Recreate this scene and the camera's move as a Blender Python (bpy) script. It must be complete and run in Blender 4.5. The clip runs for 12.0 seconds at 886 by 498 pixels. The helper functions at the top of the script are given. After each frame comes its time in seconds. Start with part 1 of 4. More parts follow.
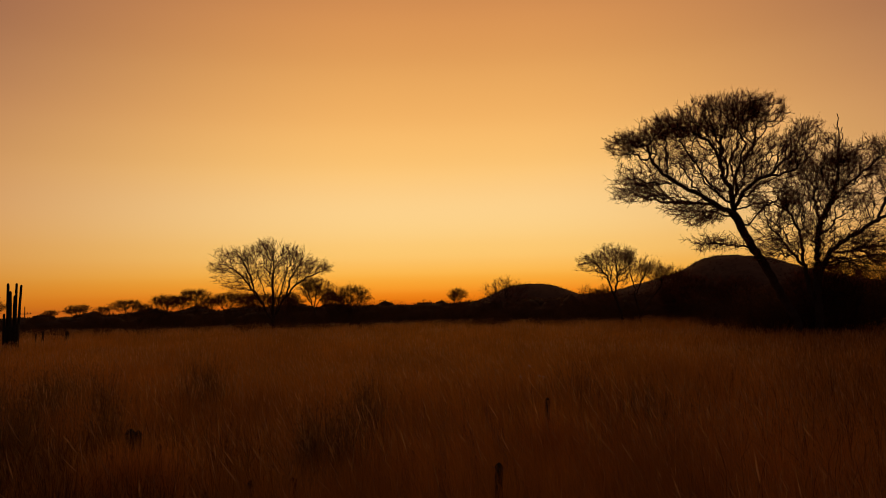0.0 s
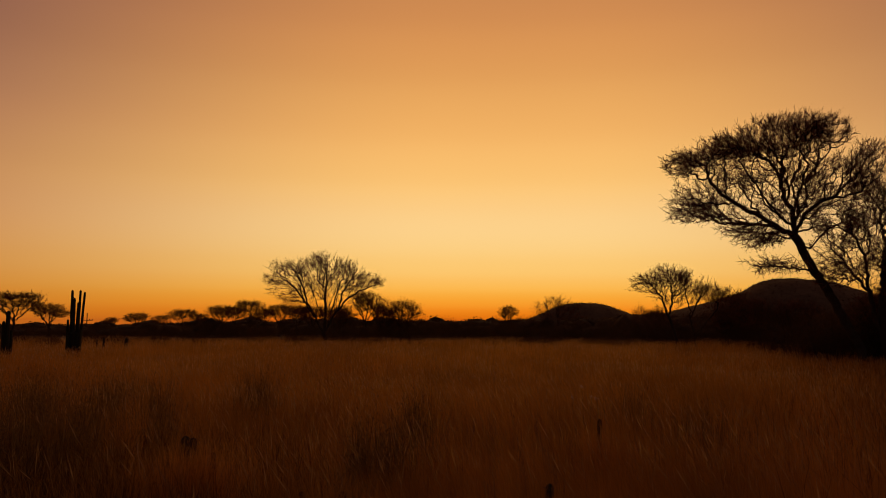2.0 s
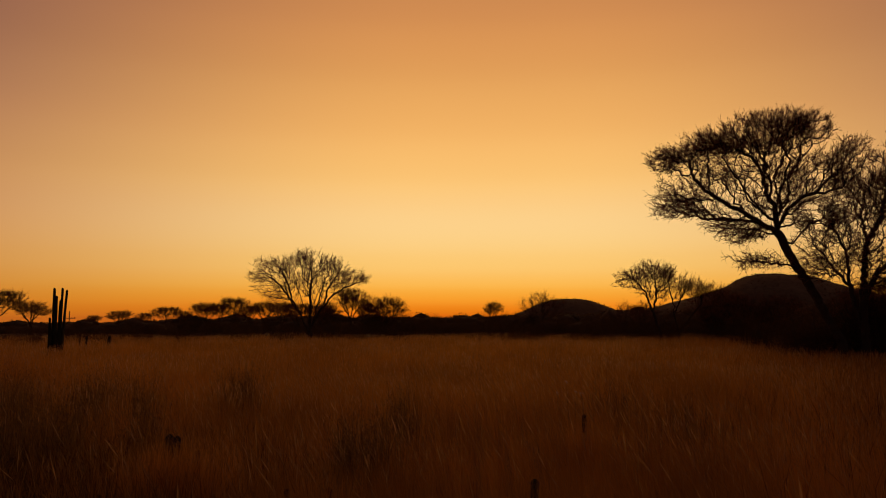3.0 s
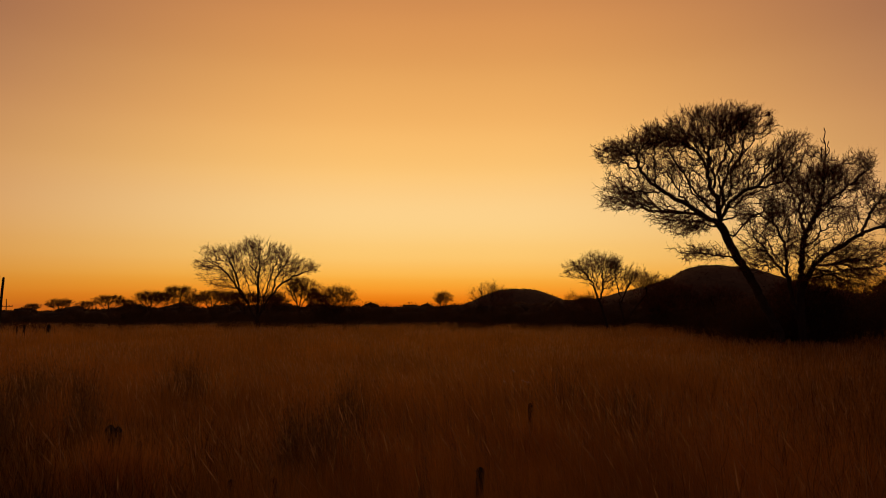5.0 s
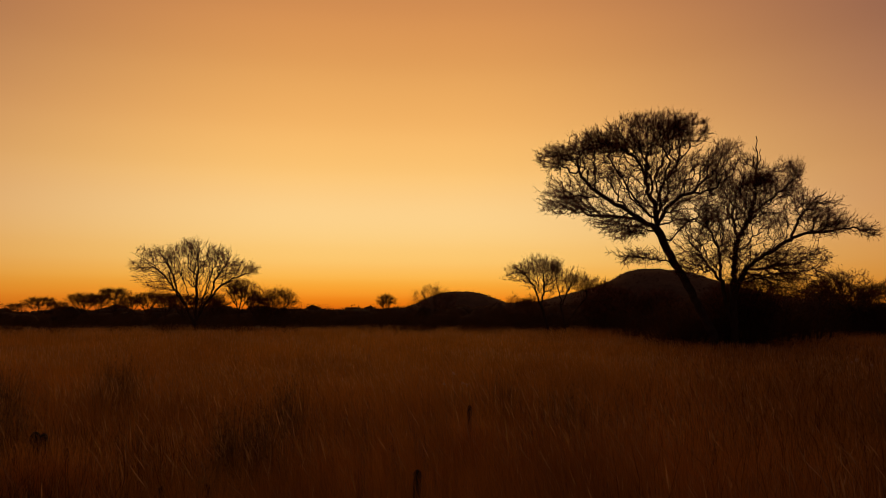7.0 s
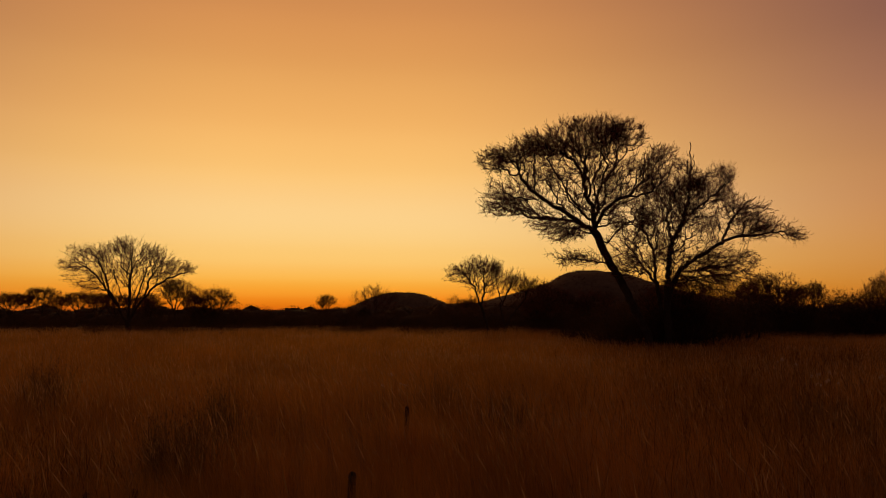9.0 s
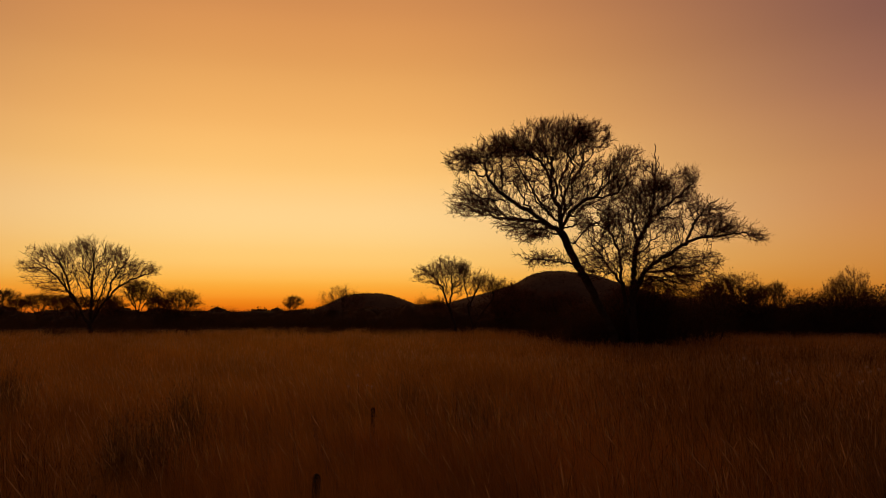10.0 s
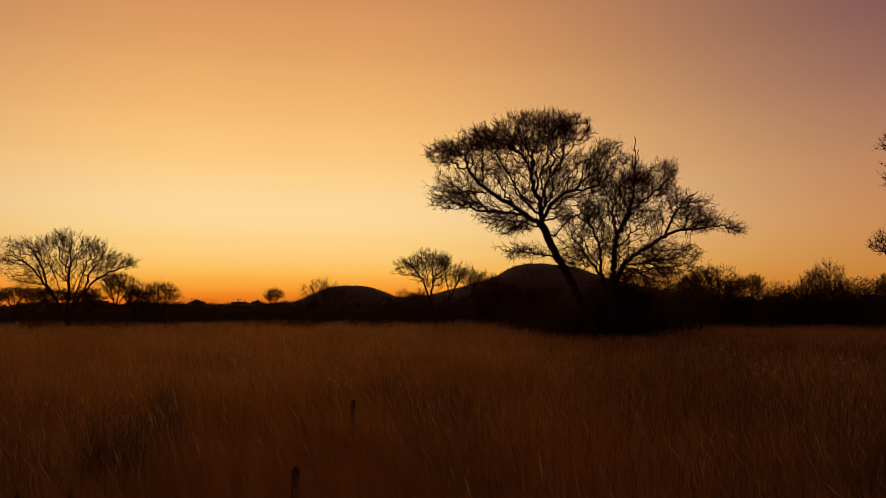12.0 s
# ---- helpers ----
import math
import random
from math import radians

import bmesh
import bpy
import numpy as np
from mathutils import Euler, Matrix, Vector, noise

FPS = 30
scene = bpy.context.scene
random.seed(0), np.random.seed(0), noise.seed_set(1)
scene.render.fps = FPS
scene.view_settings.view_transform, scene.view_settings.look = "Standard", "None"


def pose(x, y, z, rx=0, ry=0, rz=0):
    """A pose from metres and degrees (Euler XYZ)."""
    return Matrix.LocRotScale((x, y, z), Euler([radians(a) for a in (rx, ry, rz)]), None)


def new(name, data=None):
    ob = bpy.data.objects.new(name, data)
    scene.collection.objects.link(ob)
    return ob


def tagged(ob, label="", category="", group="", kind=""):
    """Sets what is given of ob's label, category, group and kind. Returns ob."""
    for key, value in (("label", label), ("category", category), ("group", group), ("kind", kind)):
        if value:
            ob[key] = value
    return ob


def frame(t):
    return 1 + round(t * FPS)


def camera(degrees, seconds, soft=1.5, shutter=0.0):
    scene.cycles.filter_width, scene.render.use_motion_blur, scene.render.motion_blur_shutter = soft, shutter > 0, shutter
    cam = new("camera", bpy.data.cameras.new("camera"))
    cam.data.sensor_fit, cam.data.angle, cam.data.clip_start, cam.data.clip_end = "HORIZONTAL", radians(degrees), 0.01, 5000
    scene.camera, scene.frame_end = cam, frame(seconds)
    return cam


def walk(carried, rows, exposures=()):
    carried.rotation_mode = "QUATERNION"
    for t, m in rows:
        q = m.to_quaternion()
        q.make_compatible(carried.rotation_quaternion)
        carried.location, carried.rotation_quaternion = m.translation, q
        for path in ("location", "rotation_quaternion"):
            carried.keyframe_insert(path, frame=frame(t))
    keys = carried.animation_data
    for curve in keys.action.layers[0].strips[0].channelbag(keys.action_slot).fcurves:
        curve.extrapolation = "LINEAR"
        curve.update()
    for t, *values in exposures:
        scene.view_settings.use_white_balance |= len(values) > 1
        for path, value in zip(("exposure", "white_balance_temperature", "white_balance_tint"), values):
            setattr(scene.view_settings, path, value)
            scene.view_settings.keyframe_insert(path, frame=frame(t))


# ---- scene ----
cam = camera(59.0, 12.0, 1.0)
PATH = [
    (0.0, pose(0.000, 0, 1.65, 94.00, 1.20, 0.00)),
    (0.5, pose(-0.005, 0, 1.65, 94.34, 0.69, 0.48)),
    (1.0, pose(-0.010, 0, 1.65, 94.76, -0.02, 1.59)),
    (1.5, pose(-0.013, 0, 1.65, 95.03, -0.13, 3.51)),
    (2.0, pose(-0.017, 0, 1.65, 95.23, -0.28, 3.67)),
    (2.5, pose(-0.016, 0, 1.65, 95.19, -0.17, 3.34)),
    (3.0, pose(-0.014, 0, 1.65, 94.97, -0.02, 2.61)),
    (5.0, pose(0.000, 0, 1.65, 94.21, -0.21, -1.05)),
    (5.5, pose(0.008, 0, 1.65, 94.25, -0.25, -2.43)),
    (6.0, pose(0.017, 0, 1.65, 94.31, -0.25, -3.76)),
    (6.5, pose(0.025, 0, 1.65, 94.40, -0.19, -4.56)),
    (8.5, pose(0.052, 0, 1.65, 94.41, -0.45, -8.02)),
    (9.0, pose(0.062, 0, 1.65, 94.50, -0.29, -9.49)),
    (9.5, pose(0.073, 0, 1.65, 94.54, -0.16, -10.54)),
    (10.0, pose(0.082, 0, 1.65, 94.56, -0.11, -11.81)),
    (10.5, pose(0.108, 0, 1.65, 94.64, -0.67, -13.64)),
    (11.0, pose(0.130, 0, 1.65, 94.64, -0.90, -14.20)),
    (11.4, pose(0.150, 0, 1.65, 94.64, -0.55, -15.60)),
    (11.5, pose(0.092, 0, 1.65, 93.99, 0.03, -13.25)),
    (11.6, pose(0.092, 0, 1.65, 94.01, -0.02, -13.19)),
    (12.0, pose(0.092, 0, 1.65, 94.01, -0.02, -13.19)),
]
EXPOSURES = [(0.0, -0.03, 6500, 10), (9.0, -0.03, 6500, 10), (10.5, 0.04, 6350, 10), (11.0, 0.06, 5920, 10), (11.4, 0.06, 5860, 10), (11.5, 0.06, 5700, 10), (12.0, 0.06, 5700, 10)]
walk(cam, PATH, EXPOSURES)

# ---- the sky after sunset: the sun is down, a glow stands over the place where it went ----
GLOW_AZ = -1.0  # degrees to the left of +y
SKY_SUN = [(0.0, (0.66, 0.118, 0.006)), (0.8, (0.90, 0.260, 0.013)), (2.0, (0.98, 0.435, 0.055)), (3.2, (1.0, 0.553, 0.135)), (4.6, (1.0, 0.610, 0.195)),
           (6.2, (1.02, 0.649, 0.255)), (8.0, (1.01, 0.624, 0.24)), (10.0, (0.99, 0.565, 0.182)), (13.0, (0.93, 0.478, 0.140)), (17.0, (0.80, 0.372, 0.107)),
           (21.0, (0.68, 0.285, 0.088)), (26.0, (0.52, 0.216, 0.08)), (38.0, (0.22, 0.108, 0.065)), (60.0, (0.075, 0.046, 0.042)), (90.0, (0.036, 0.027, 0.029))]
SKY_SIDE = [(0.0, (0.475, 0.138, 0.014)), (1.5, (0.540, 0.181, 0.022)), (4.0, (0.566, 0.217, 0.050)), (7.0, (0.525, 0.206, 0.072)), (10.0, (0.444, 0.184, 0.083)),
            (14.0, (0.323, 0.134, 0.086)), (18.0, (0.224, 0.094, 0.076)), (23.0, (0.162, 0.071, 0.069)), (40.0, (0.075, 0.043, 0.042)), (90.0, (0.038, 0.026, 0.030))]
SKY_BACK = [(0.0, (0.038, 0.026, 0.025)), (8.0, (0.052, 0.034, 0.031)), (20.0, (0.044, 0.03, 0.028)), (90.0, (0.033, 0.025, 0.027))]


def sky_world():
    world = bpy.data.worlds.new("dusk_sky")
    scene.world = world
    world.use_nodes = True
    nt = world.node_tree
    nodes, links = nt.nodes, nt.links
    nodes.clear()

    def node(kind, **kw):
        n = nodes.new(kind)
        for k, v in kw.items():
            if k == "operation":
                n.operation = v
        return n

    def maths(op, a, b=None, c=None, clamp=False):
        n = node("ShaderNodeMath", operation=op)
        n.use_clamp = clamp
        for i, v in enumerate((a, b, c)):
            if v is None:
                continue
            if isinstance(v, (int, float)):
                n.inputs[i].default_value = v
            else:
                links.new(v, n.inputs[i])
        return n.outputs[0]

    def ramp(stops, fac):
        n = node("ShaderNodeValToRGB")
        n.color_ramp.interpolation = "CARDINAL"
        el = n.color_ramp.elements
        while len(el) < len(stops):
            el.new(0.5)
        for e, (deg, col) in zip(el, stops):
            e.position = (deg / 90.0) ** 0.5
            e.color = (*col, 1)
        links.new(fac, n.inputs[0])
        return n.outputs[0]

    def mix(fac, a, b):
        n = node("ShaderNodeMix")
        n.data_type = "RGBA"
        links.new(fac, n.inputs[0])
        links.new(a, n.inputs[6])
        links.new(b, n.inputs[7])
        return n.outputs[2]

    tc = node("ShaderNodeTexCoord")
    sep = node("ShaderNodeSeparateXYZ")
    links.new(tc.outputs["Generated"], sep.inputs[0])
    x, y, z = sep.outputs
    el = maths("ARCSINE", maths("MAXIMUM", z, 0.0))
    fac = maths("POWER", maths("MULTIPLY", el, 2 / math.pi), 0.5, clamp=True)
    az = maths("ARCTAN2", maths("MULTIPLY", x, -1.0), y)
    off = maths("ABSOLUTE", maths("SUBTRACT", az, radians(GLOW_AZ)))

    def smooth(a, b):
        n = node("ShaderNodeMapRange")
        n.interpolation_type = "SMOOTHSTEP"
        links.new(off, n.inputs[0])
        n.inputs[1].default_value, n.inputs[2].default_value = radians(a), radians(b)
        return n.outputs[0]

    col = mix(smooth(4, 49), ramp(SKY_SUN, fac), ramp(SKY_SIDE, fac))
    col = mix(smooth(48, 120), col, ramp(SKY_BACK, fac))
    bg = node("ShaderNodeBackground")
    links.new(col, bg.inputs[0])
    bg.inputs[1].default_value = 1.0
    out = node("ShaderNodeOutputWorld")
    links.new(bg.outputs[0], out.inputs[0])


sky_world()

# ---- materials ----


def material(name, base, rough=0.85, vary=0.35, scale=8.0, fine=60.0, bump=0.3, through_light=0.0, island=0.0, other=None, onward=0.0):
    """A rough natural surface: base colour broken up at two scales, with relief; through_light: share of light let through, onward: the part of that which keeps its way."""
    mat = bpy.data.materials.new(name)
    mat.use_nodes = True
    nt = mat.node_tree
    nodes, links = nt.nodes, nt.links
    nodes.clear()
    tc = nodes.new("ShaderNodeTexCoord")
    big, small = nodes.new("ShaderNodeTexNoise"), nodes.new("ShaderNodeTexNoise")
    for n, s in ((big, scale), (small, fine)):
        n.inputs["Scale"].default_value = s
        n.inputs["Detail"].default_value = 3
        links.new(tc.outputs["Object"], n.inputs["Vector"])
    ramp = nodes.new("ShaderNodeValToRGB")
    dark = tuple(c * (1 - vary) for c in base)
    light = other or tuple(min(1, c * (1 + vary)) for c in base)
    ramp.color_ramp.elements[0].position, ramp.color_ramp.elements[0].color = 0.3, (*dark, 1)
    ramp.color_ramp.elements[1].position, ramp.color_ramp.elements[1].color = 0.7, (*light, 1)
    add = nodes.new("ShaderNodeMath")
    add.operation = "MULTIPLY_ADD"
    links.new(small.outputs["Fac"], add.inputs[0])
    add.inputs[1].default_value = 0.5
    half = nodes.new("ShaderNodeMath")
    half.operation = "MULTIPLY_ADD"
    links.new(big.outputs["Fac"], half.inputs[0])
    half.inputs[1].default_value, half.inputs[2].default_value = 0.5, 0.0
    links.new(half.outputs[0], add.inputs[2])
    fac = add.outputs[0]
    if island:
        geo = nodes.new("ShaderNodeNewGeometry")
        isl = nodes.new("ShaderNodeMath")
        isl.operation = "MULTIPLY_ADD"
        links.new(geo.outputs["Random Per Island"], isl.inputs[0])
        isl.inputs[1].default_value = island
        sub = nodes.new("ShaderNodeMath")
        sub.operation = "SUBTRACT"
        links.new(fac, sub.inputs[0])
        sub.inputs[1].default_value = island / 2
        links.new(sub.outputs[0], isl.inputs[2])
        fac = isl.outputs[0]
    links.new(fac, ramp.inputs[0])
    bsdf = nodes.new("ShaderNodeBsdfPrincipled")
    links.new(ramp.outputs[0], bsdf.inputs["Base Color"])
    bsdf.inputs["Roughness"].default_value = rough
    bsdf.inputs["Specular IOR Level"].default_value = 0.25
    if bump:
        bm = nodes.new("ShaderNodeBump")
        bm.inputs["Strength"].default_value = bump
        bm.inputs["Distance"].default_value = 0.02
        links.new(small.outputs["Fac"], bm.inputs["Height"])
        links.new(bm.outputs[0], bsdf.inputs["Normal"])
    shader = bsdf.outputs[0]
    if through_light:
        tr = nodes.new("ShaderNodeBsdfTranslucent")
        links.new(ramp.outputs[0], tr.inputs[0])
        mx = nodes.new("ShaderNodeMixShader")
        mx.inputs[0].default_value = through_light
        passed = tr.outputs[0]
        if onward:
            rf = nodes.new("ShaderNodeBsdfRefraction")
            rf.inputs["Roughness"].default_value, rf.inputs["IOR"].default_value = 0.85, 1.3
            links.new(ramp.outputs[0], rf.inputs["Color"])
            both = nodes.new("ShaderNodeMixShader")
            both.inputs[0].default_value = onward
            links.new(passed, both.inputs[1])
            links.new(rf.outputs[0], both.inputs[2])
            passed = both.outputs[0]
        links.new(shader, mx.inputs[1])
        links.new(passed, mx.inputs[2])
        shader = mx.outputs[0]
    out = nodes.new("ShaderNodeOutputMaterial")
    links.new(shader, out.inputs[0])
    return mat


SOIL = material("dry_soil", (0.16, 0.075, 0.035), 0.95, 0.4, 0.6, 14.0, 0.6)
GRASS = material("dry_grass", (0.60, 0.275, 0.053), 0.75, 0.45, 0.45, 1.6, 0.0, 0.62, 0.2, (0.9, 0.415, 0.085), 0.5)
SEED = material("seed_heads", (0.64, 0.37, 0.16), 0.8, 0.3, 1.0, 20.0, 0.0, 0.6, 0.3, None, 0.5)
FLUFF = material("pale_fluff", (0.68, 0.48, 0.30), 0.9, 0.15, 3.0, 60.0, 0.0, 0.5, 0.2)
# dark colour of the added blades that stand in for dimness at the field's ends
SHADE_BLADE = material("dark_shade_blade", (0.12, 0.062, 0.014), 0.8, 0.35, 2.0, 30.0, 0.0, 0.3, 0.4)
WEED = material("grey_green_weed", (0.23, 0.14, 0.05), 0.8, 0.3, 2.0, 30.0, 0.0, 0.35, 0.4)
BARK = material("acacia_bark", (0.07, 0.04, 0.027), 0.9, 0.45, 5.0, 45.0, 0.8)
TWIG = material("acacia_twigs", (0.28, 0.095, 0.042), 0.85, 0.35, 3.0, 30.0, 0.0, 0.0, 0.4)
LEAF = material("small_dry_leaves", (0.09, 0.04, 0.018), 0.75, 0.4, 2.0, 20.0, 0.0, 0.35, 0.5)
BUSH_LEAF = material("thicket_leaves", (0.085, 0.04, 0.019), 0.8, 0.4, 1.0, 12.0, 0.0, 0.35, 0.5, None, 0.4)
CACTUS = material("cactus_skin", (0.035, 0.03, 0.016), 0.75, 0.35, 4.0, 40.0, 0.3)
SPINE = material("cactus_spines", (0.20, 0.16, 0.11), 0.7, 0.2, 9.0, 60.0, 0.0)
ROCK = material("hill_slope", (0.14, 0.075, 0.04), 0.95, 0.4, 0.03, 0.3, 0.5)
POLE_WOOD = material("weathered_pole_wood", (0.11, 0.08, 0.06), 0.9, 0.3, 2.0, 30.0, 0.3)
PORCELAIN = material("brown_porcelain", (0.12, 0.06, 0.035), 0.25, 0.2, 6.0, 40.0, 0.0)

# ---- mesh helpers ----


def mesh_of(name, verts, polys, mat, smooth=False):
    """A mesh from arrays: polys is one array (n, 3) or (n, 4), or a list of such arrays."""
    polys = polys if isinstance(polys, list) else [polys]
    polys = [np.asarray(p, dtype=np.int32) for p in polys if len(p)]
    me = bpy.data.meshes.new(name)
    verts = np.asarray(verts, dtype=np.float32)
    me.vertices.add(len(verts))
    me.vertices.foreach_set("co", verts.ravel())
    loops = np.concatenate([p.ravel() for p in polys])
    sizes = np.concatenate([np.full(len(p), p.shape[1], dtype=np.int32) for p in polys])
    me.loops.add(len(loops))
    me.loops.foreach_set("vertex_index", loops)
    me.polygons.add(len(sizes))
    me.polygons.foreach_set("loop_start", np.concatenate([[0], np.cumsum(sizes)[:-1]]).astype(np.int32))
    if smooth:
        me.polygons.foreach_set("use_smooth", np.ones(len(sizes), dtype=bool))
    me.materials.append(mat)
    me.update(calc_edges=True)
    return me


def part(name, me, parent, label=""):
    ob = new(name, me)
    ob.parent = parent
    return tagged(ob, label) if label else ob


def unit(v):
    return v / np.maximum(np.linalg.norm(v, axis=-1, keepdims=True), 1e-9)


def tubes(p0, p1, r0, r1, sides):
    """Tapered tubes from p0 to p1, one for each row: verts and quads."""
    p0, p1 = np.asarray(p0, float), np.asarray(p1, float)
    n = len(p0)
    d = unit(p1 - p0)
    ref = np.where(np.abs(d[:, 2:3]) < 0.9, np.array([[0.0, 0, 1]]), np.array([[1.0, 0, 0]]))
    u = unit(np.cross(d, ref))
    w = np.cross(d, u)
    ang = np.arange(sides) * 2 * np.pi / sides
    ring = u[:, None, :] * np.cos(ang)[None, :, None] + w[:, None, :] * np.sin(ang)[None, :, None]
    a = p0[:, None, :] + ring * np.asarray(r0)[:, None, None]
    b = p1[:, None, :] + ring * np.asarray(r1)[:, None, None]
    verts = np.concatenate([a, b], axis=1).reshape(-1, 3)
    base = (np.arange(n) * 2 * sides)[:, None]
    i = np.arange(sides)[None, :]
    j = (np.arange(sides)[None, :] + 1) % sides
    quads = np.stack([base + i, base + j, base + sides + j, base + sides + i], axis=-1).reshape(-1, 4)
    return verts, quads


def sweep(points, radii, sides=10):
    """One bent tube through points with closed ends: verts and polys."""
    pts, rad = np.asarray(points, float), np.asarray(radii, float)
    t = unit(np.gradient(pts, axis=0))
    ref = np.array([0.31, 0.95, 0.05])
    u = unit(np.cross(t, ref))
    w = np.cross(t, u)
    ang = np.arange(sides) * 2 * np.pi / sides
    ring = u[:, None, :] * np.cos(ang)[None, :, None] + w[:, None, :] * np.sin(ang)[None, :, None]
    verts = (pts[:, None, :] + ring * rad[:, None, None]).reshape(-1, 3)
    quads = []
    for k in range(len(pts) - 1):
        for i in range(sides):
            j = (i + 1) % sides
            quads.append((k * sides + i, k * sides + j, (k + 1) * sides + j, (k + 1) * sides + i))
    last = len(verts)
    verts = np.concatenate([verts, pts[-1:] + t[-1:] * rad[-1]])
    tris = [((len(pts) - 1) * sides + i, (len(pts) - 1) * sides + (i + 1) % sides, last) for i in range(sides)]
    return verts, [np.array(quads), np.array(tris)]


def ground_z(dist):
    """The plain is level round the camera and falls away gently beyond."""
    return -0.0075 * max(0.0, dist - 75.0)


def place(az, dist, z=0.0, turn=0.0):
    """A pose on the ground, dist metres off, az degrees to the left of +y; local x then points to the right, y away."""
    return pose(-math.sin(radians(az)) * dist, math.cos(radians(az)) * dist, z + ground_z(dist), 0, 0, az + turn)


# ---- trees ----


def bend(points, step, rng, wobble):
    """A crooked line through the waypoints, in steps."""
    pts = np.asarray(points, float)
    seg = np.linalg.norm(np.diff(pts, axis=0), axis=1)
    s = np.concatenate([[0], np.cumsum(seg)])
    n = max(2, int(round(s[-1] / step)) + 1)
    q = np.linspace(0, s[-1], n)
    out = np.stack([np.interp(q, s, pts[:, k]) for k in range(3)], axis=1)
    if n > 4:
        k = np.array([0.25, 0.5, 0.25])
        for _ in range(3):
            out[1:-1] = out[:-2] * k[0] + out[1:-1] * k[1] + out[2:] * k[2]
        drift = rng.normal(0, wobble, out.shape)
        drift[0] = drift[-1] = 0
        out += drift
    return out


def grow(rng, limbs, lobes, step, fill, straight, gap=-9.0, shell=0.4, sag=0.04, kink=0.065):
    """Branches that reach from the limbs to points scattered in the lobes, each point joined to the wood so that its way to the
    trunk stays short. A limb is (waypoints, greatest radius), a lobe (centre, radii, points). Gives the nodes, the parent of
    each, and the limb of each (-1: grown)."""
    nodes, parents, owner, run = [], [], [], []
    for k, (way, _) in enumerate(limbs):
        line = bend(way, step, rng, step * 0.16)
        start = -1
        if k:
            have = np.array(nodes)
            start = int(np.argmin(np.linalg.norm(have - line[0], axis=1)))
            line = line[1:]
        for p in line:
            run.append(0.0 if start < 0 else run[start] + float(np.linalg.norm(p - nodes[start])))
            nodes.append(p)
            parents.append(start)
            owner.append(k)
            start = len(nodes) - 1
    pts = []
    for c, r, n in lobes:
        n = int(n * fill)
        d = unit(rng.normal(size=(n, 3)))
        rad = rng.uniform(0.03, 1.0, (n, 1)) ** shell
        rad *= np.where(rng.uniform(size=(n, 1)) < 0.05, rng.uniform(1.0, 1.3, (n, 1)), 1.0)
        p = np.asarray(c) + d * rad * np.asarray(r)
        keep = np.array([noise.noise(Vector(q) * 1.5) > gap for q in p], dtype=bool)
        pts.append(p[keep])
    pts = np.concatenate(pts)
    pts = pts[pts[:, 2] > 0.25]
    have = np.array(nodes)
    first = len(nodes)
    near = np.array([np.min(np.linalg.norm(have - p, axis=1)) for p in pts])
    pts = pts[np.argsort(near)]
    big = np.zeros((first + 2 * len(pts), 3))
    big[:first] = have
    way_to = np.zeros(len(big))
    way_to[:first] = run
    count = first
    for p in pts:
        d = np.linalg.norm(big[:count] - p, axis=1)
        i = int(np.argmin(d + straight * way_to[:count]))
        if d[i] < 0.03:
            continue
        if d[i] > 0.22:
            big[count] = (big[i] + p) / 2 + rng.normal(0, kink, 3) * d[i] + np.array([0, 0, -sag * d[i]])
            way_to[count] = way_to[i] + float(np.linalg.norm(big[count] - big[i]))
            parents.append(i)
            owner.append(-1)
            i = count
            count += 1
        big[count] = p
        way_to[count] = way_to[i] + float(np.linalg.norm(p - big[i]))
        parents.append(i)
        owner.append(-1)
        count += 1
    return big[:count], np.array(parents), np.array(owner)


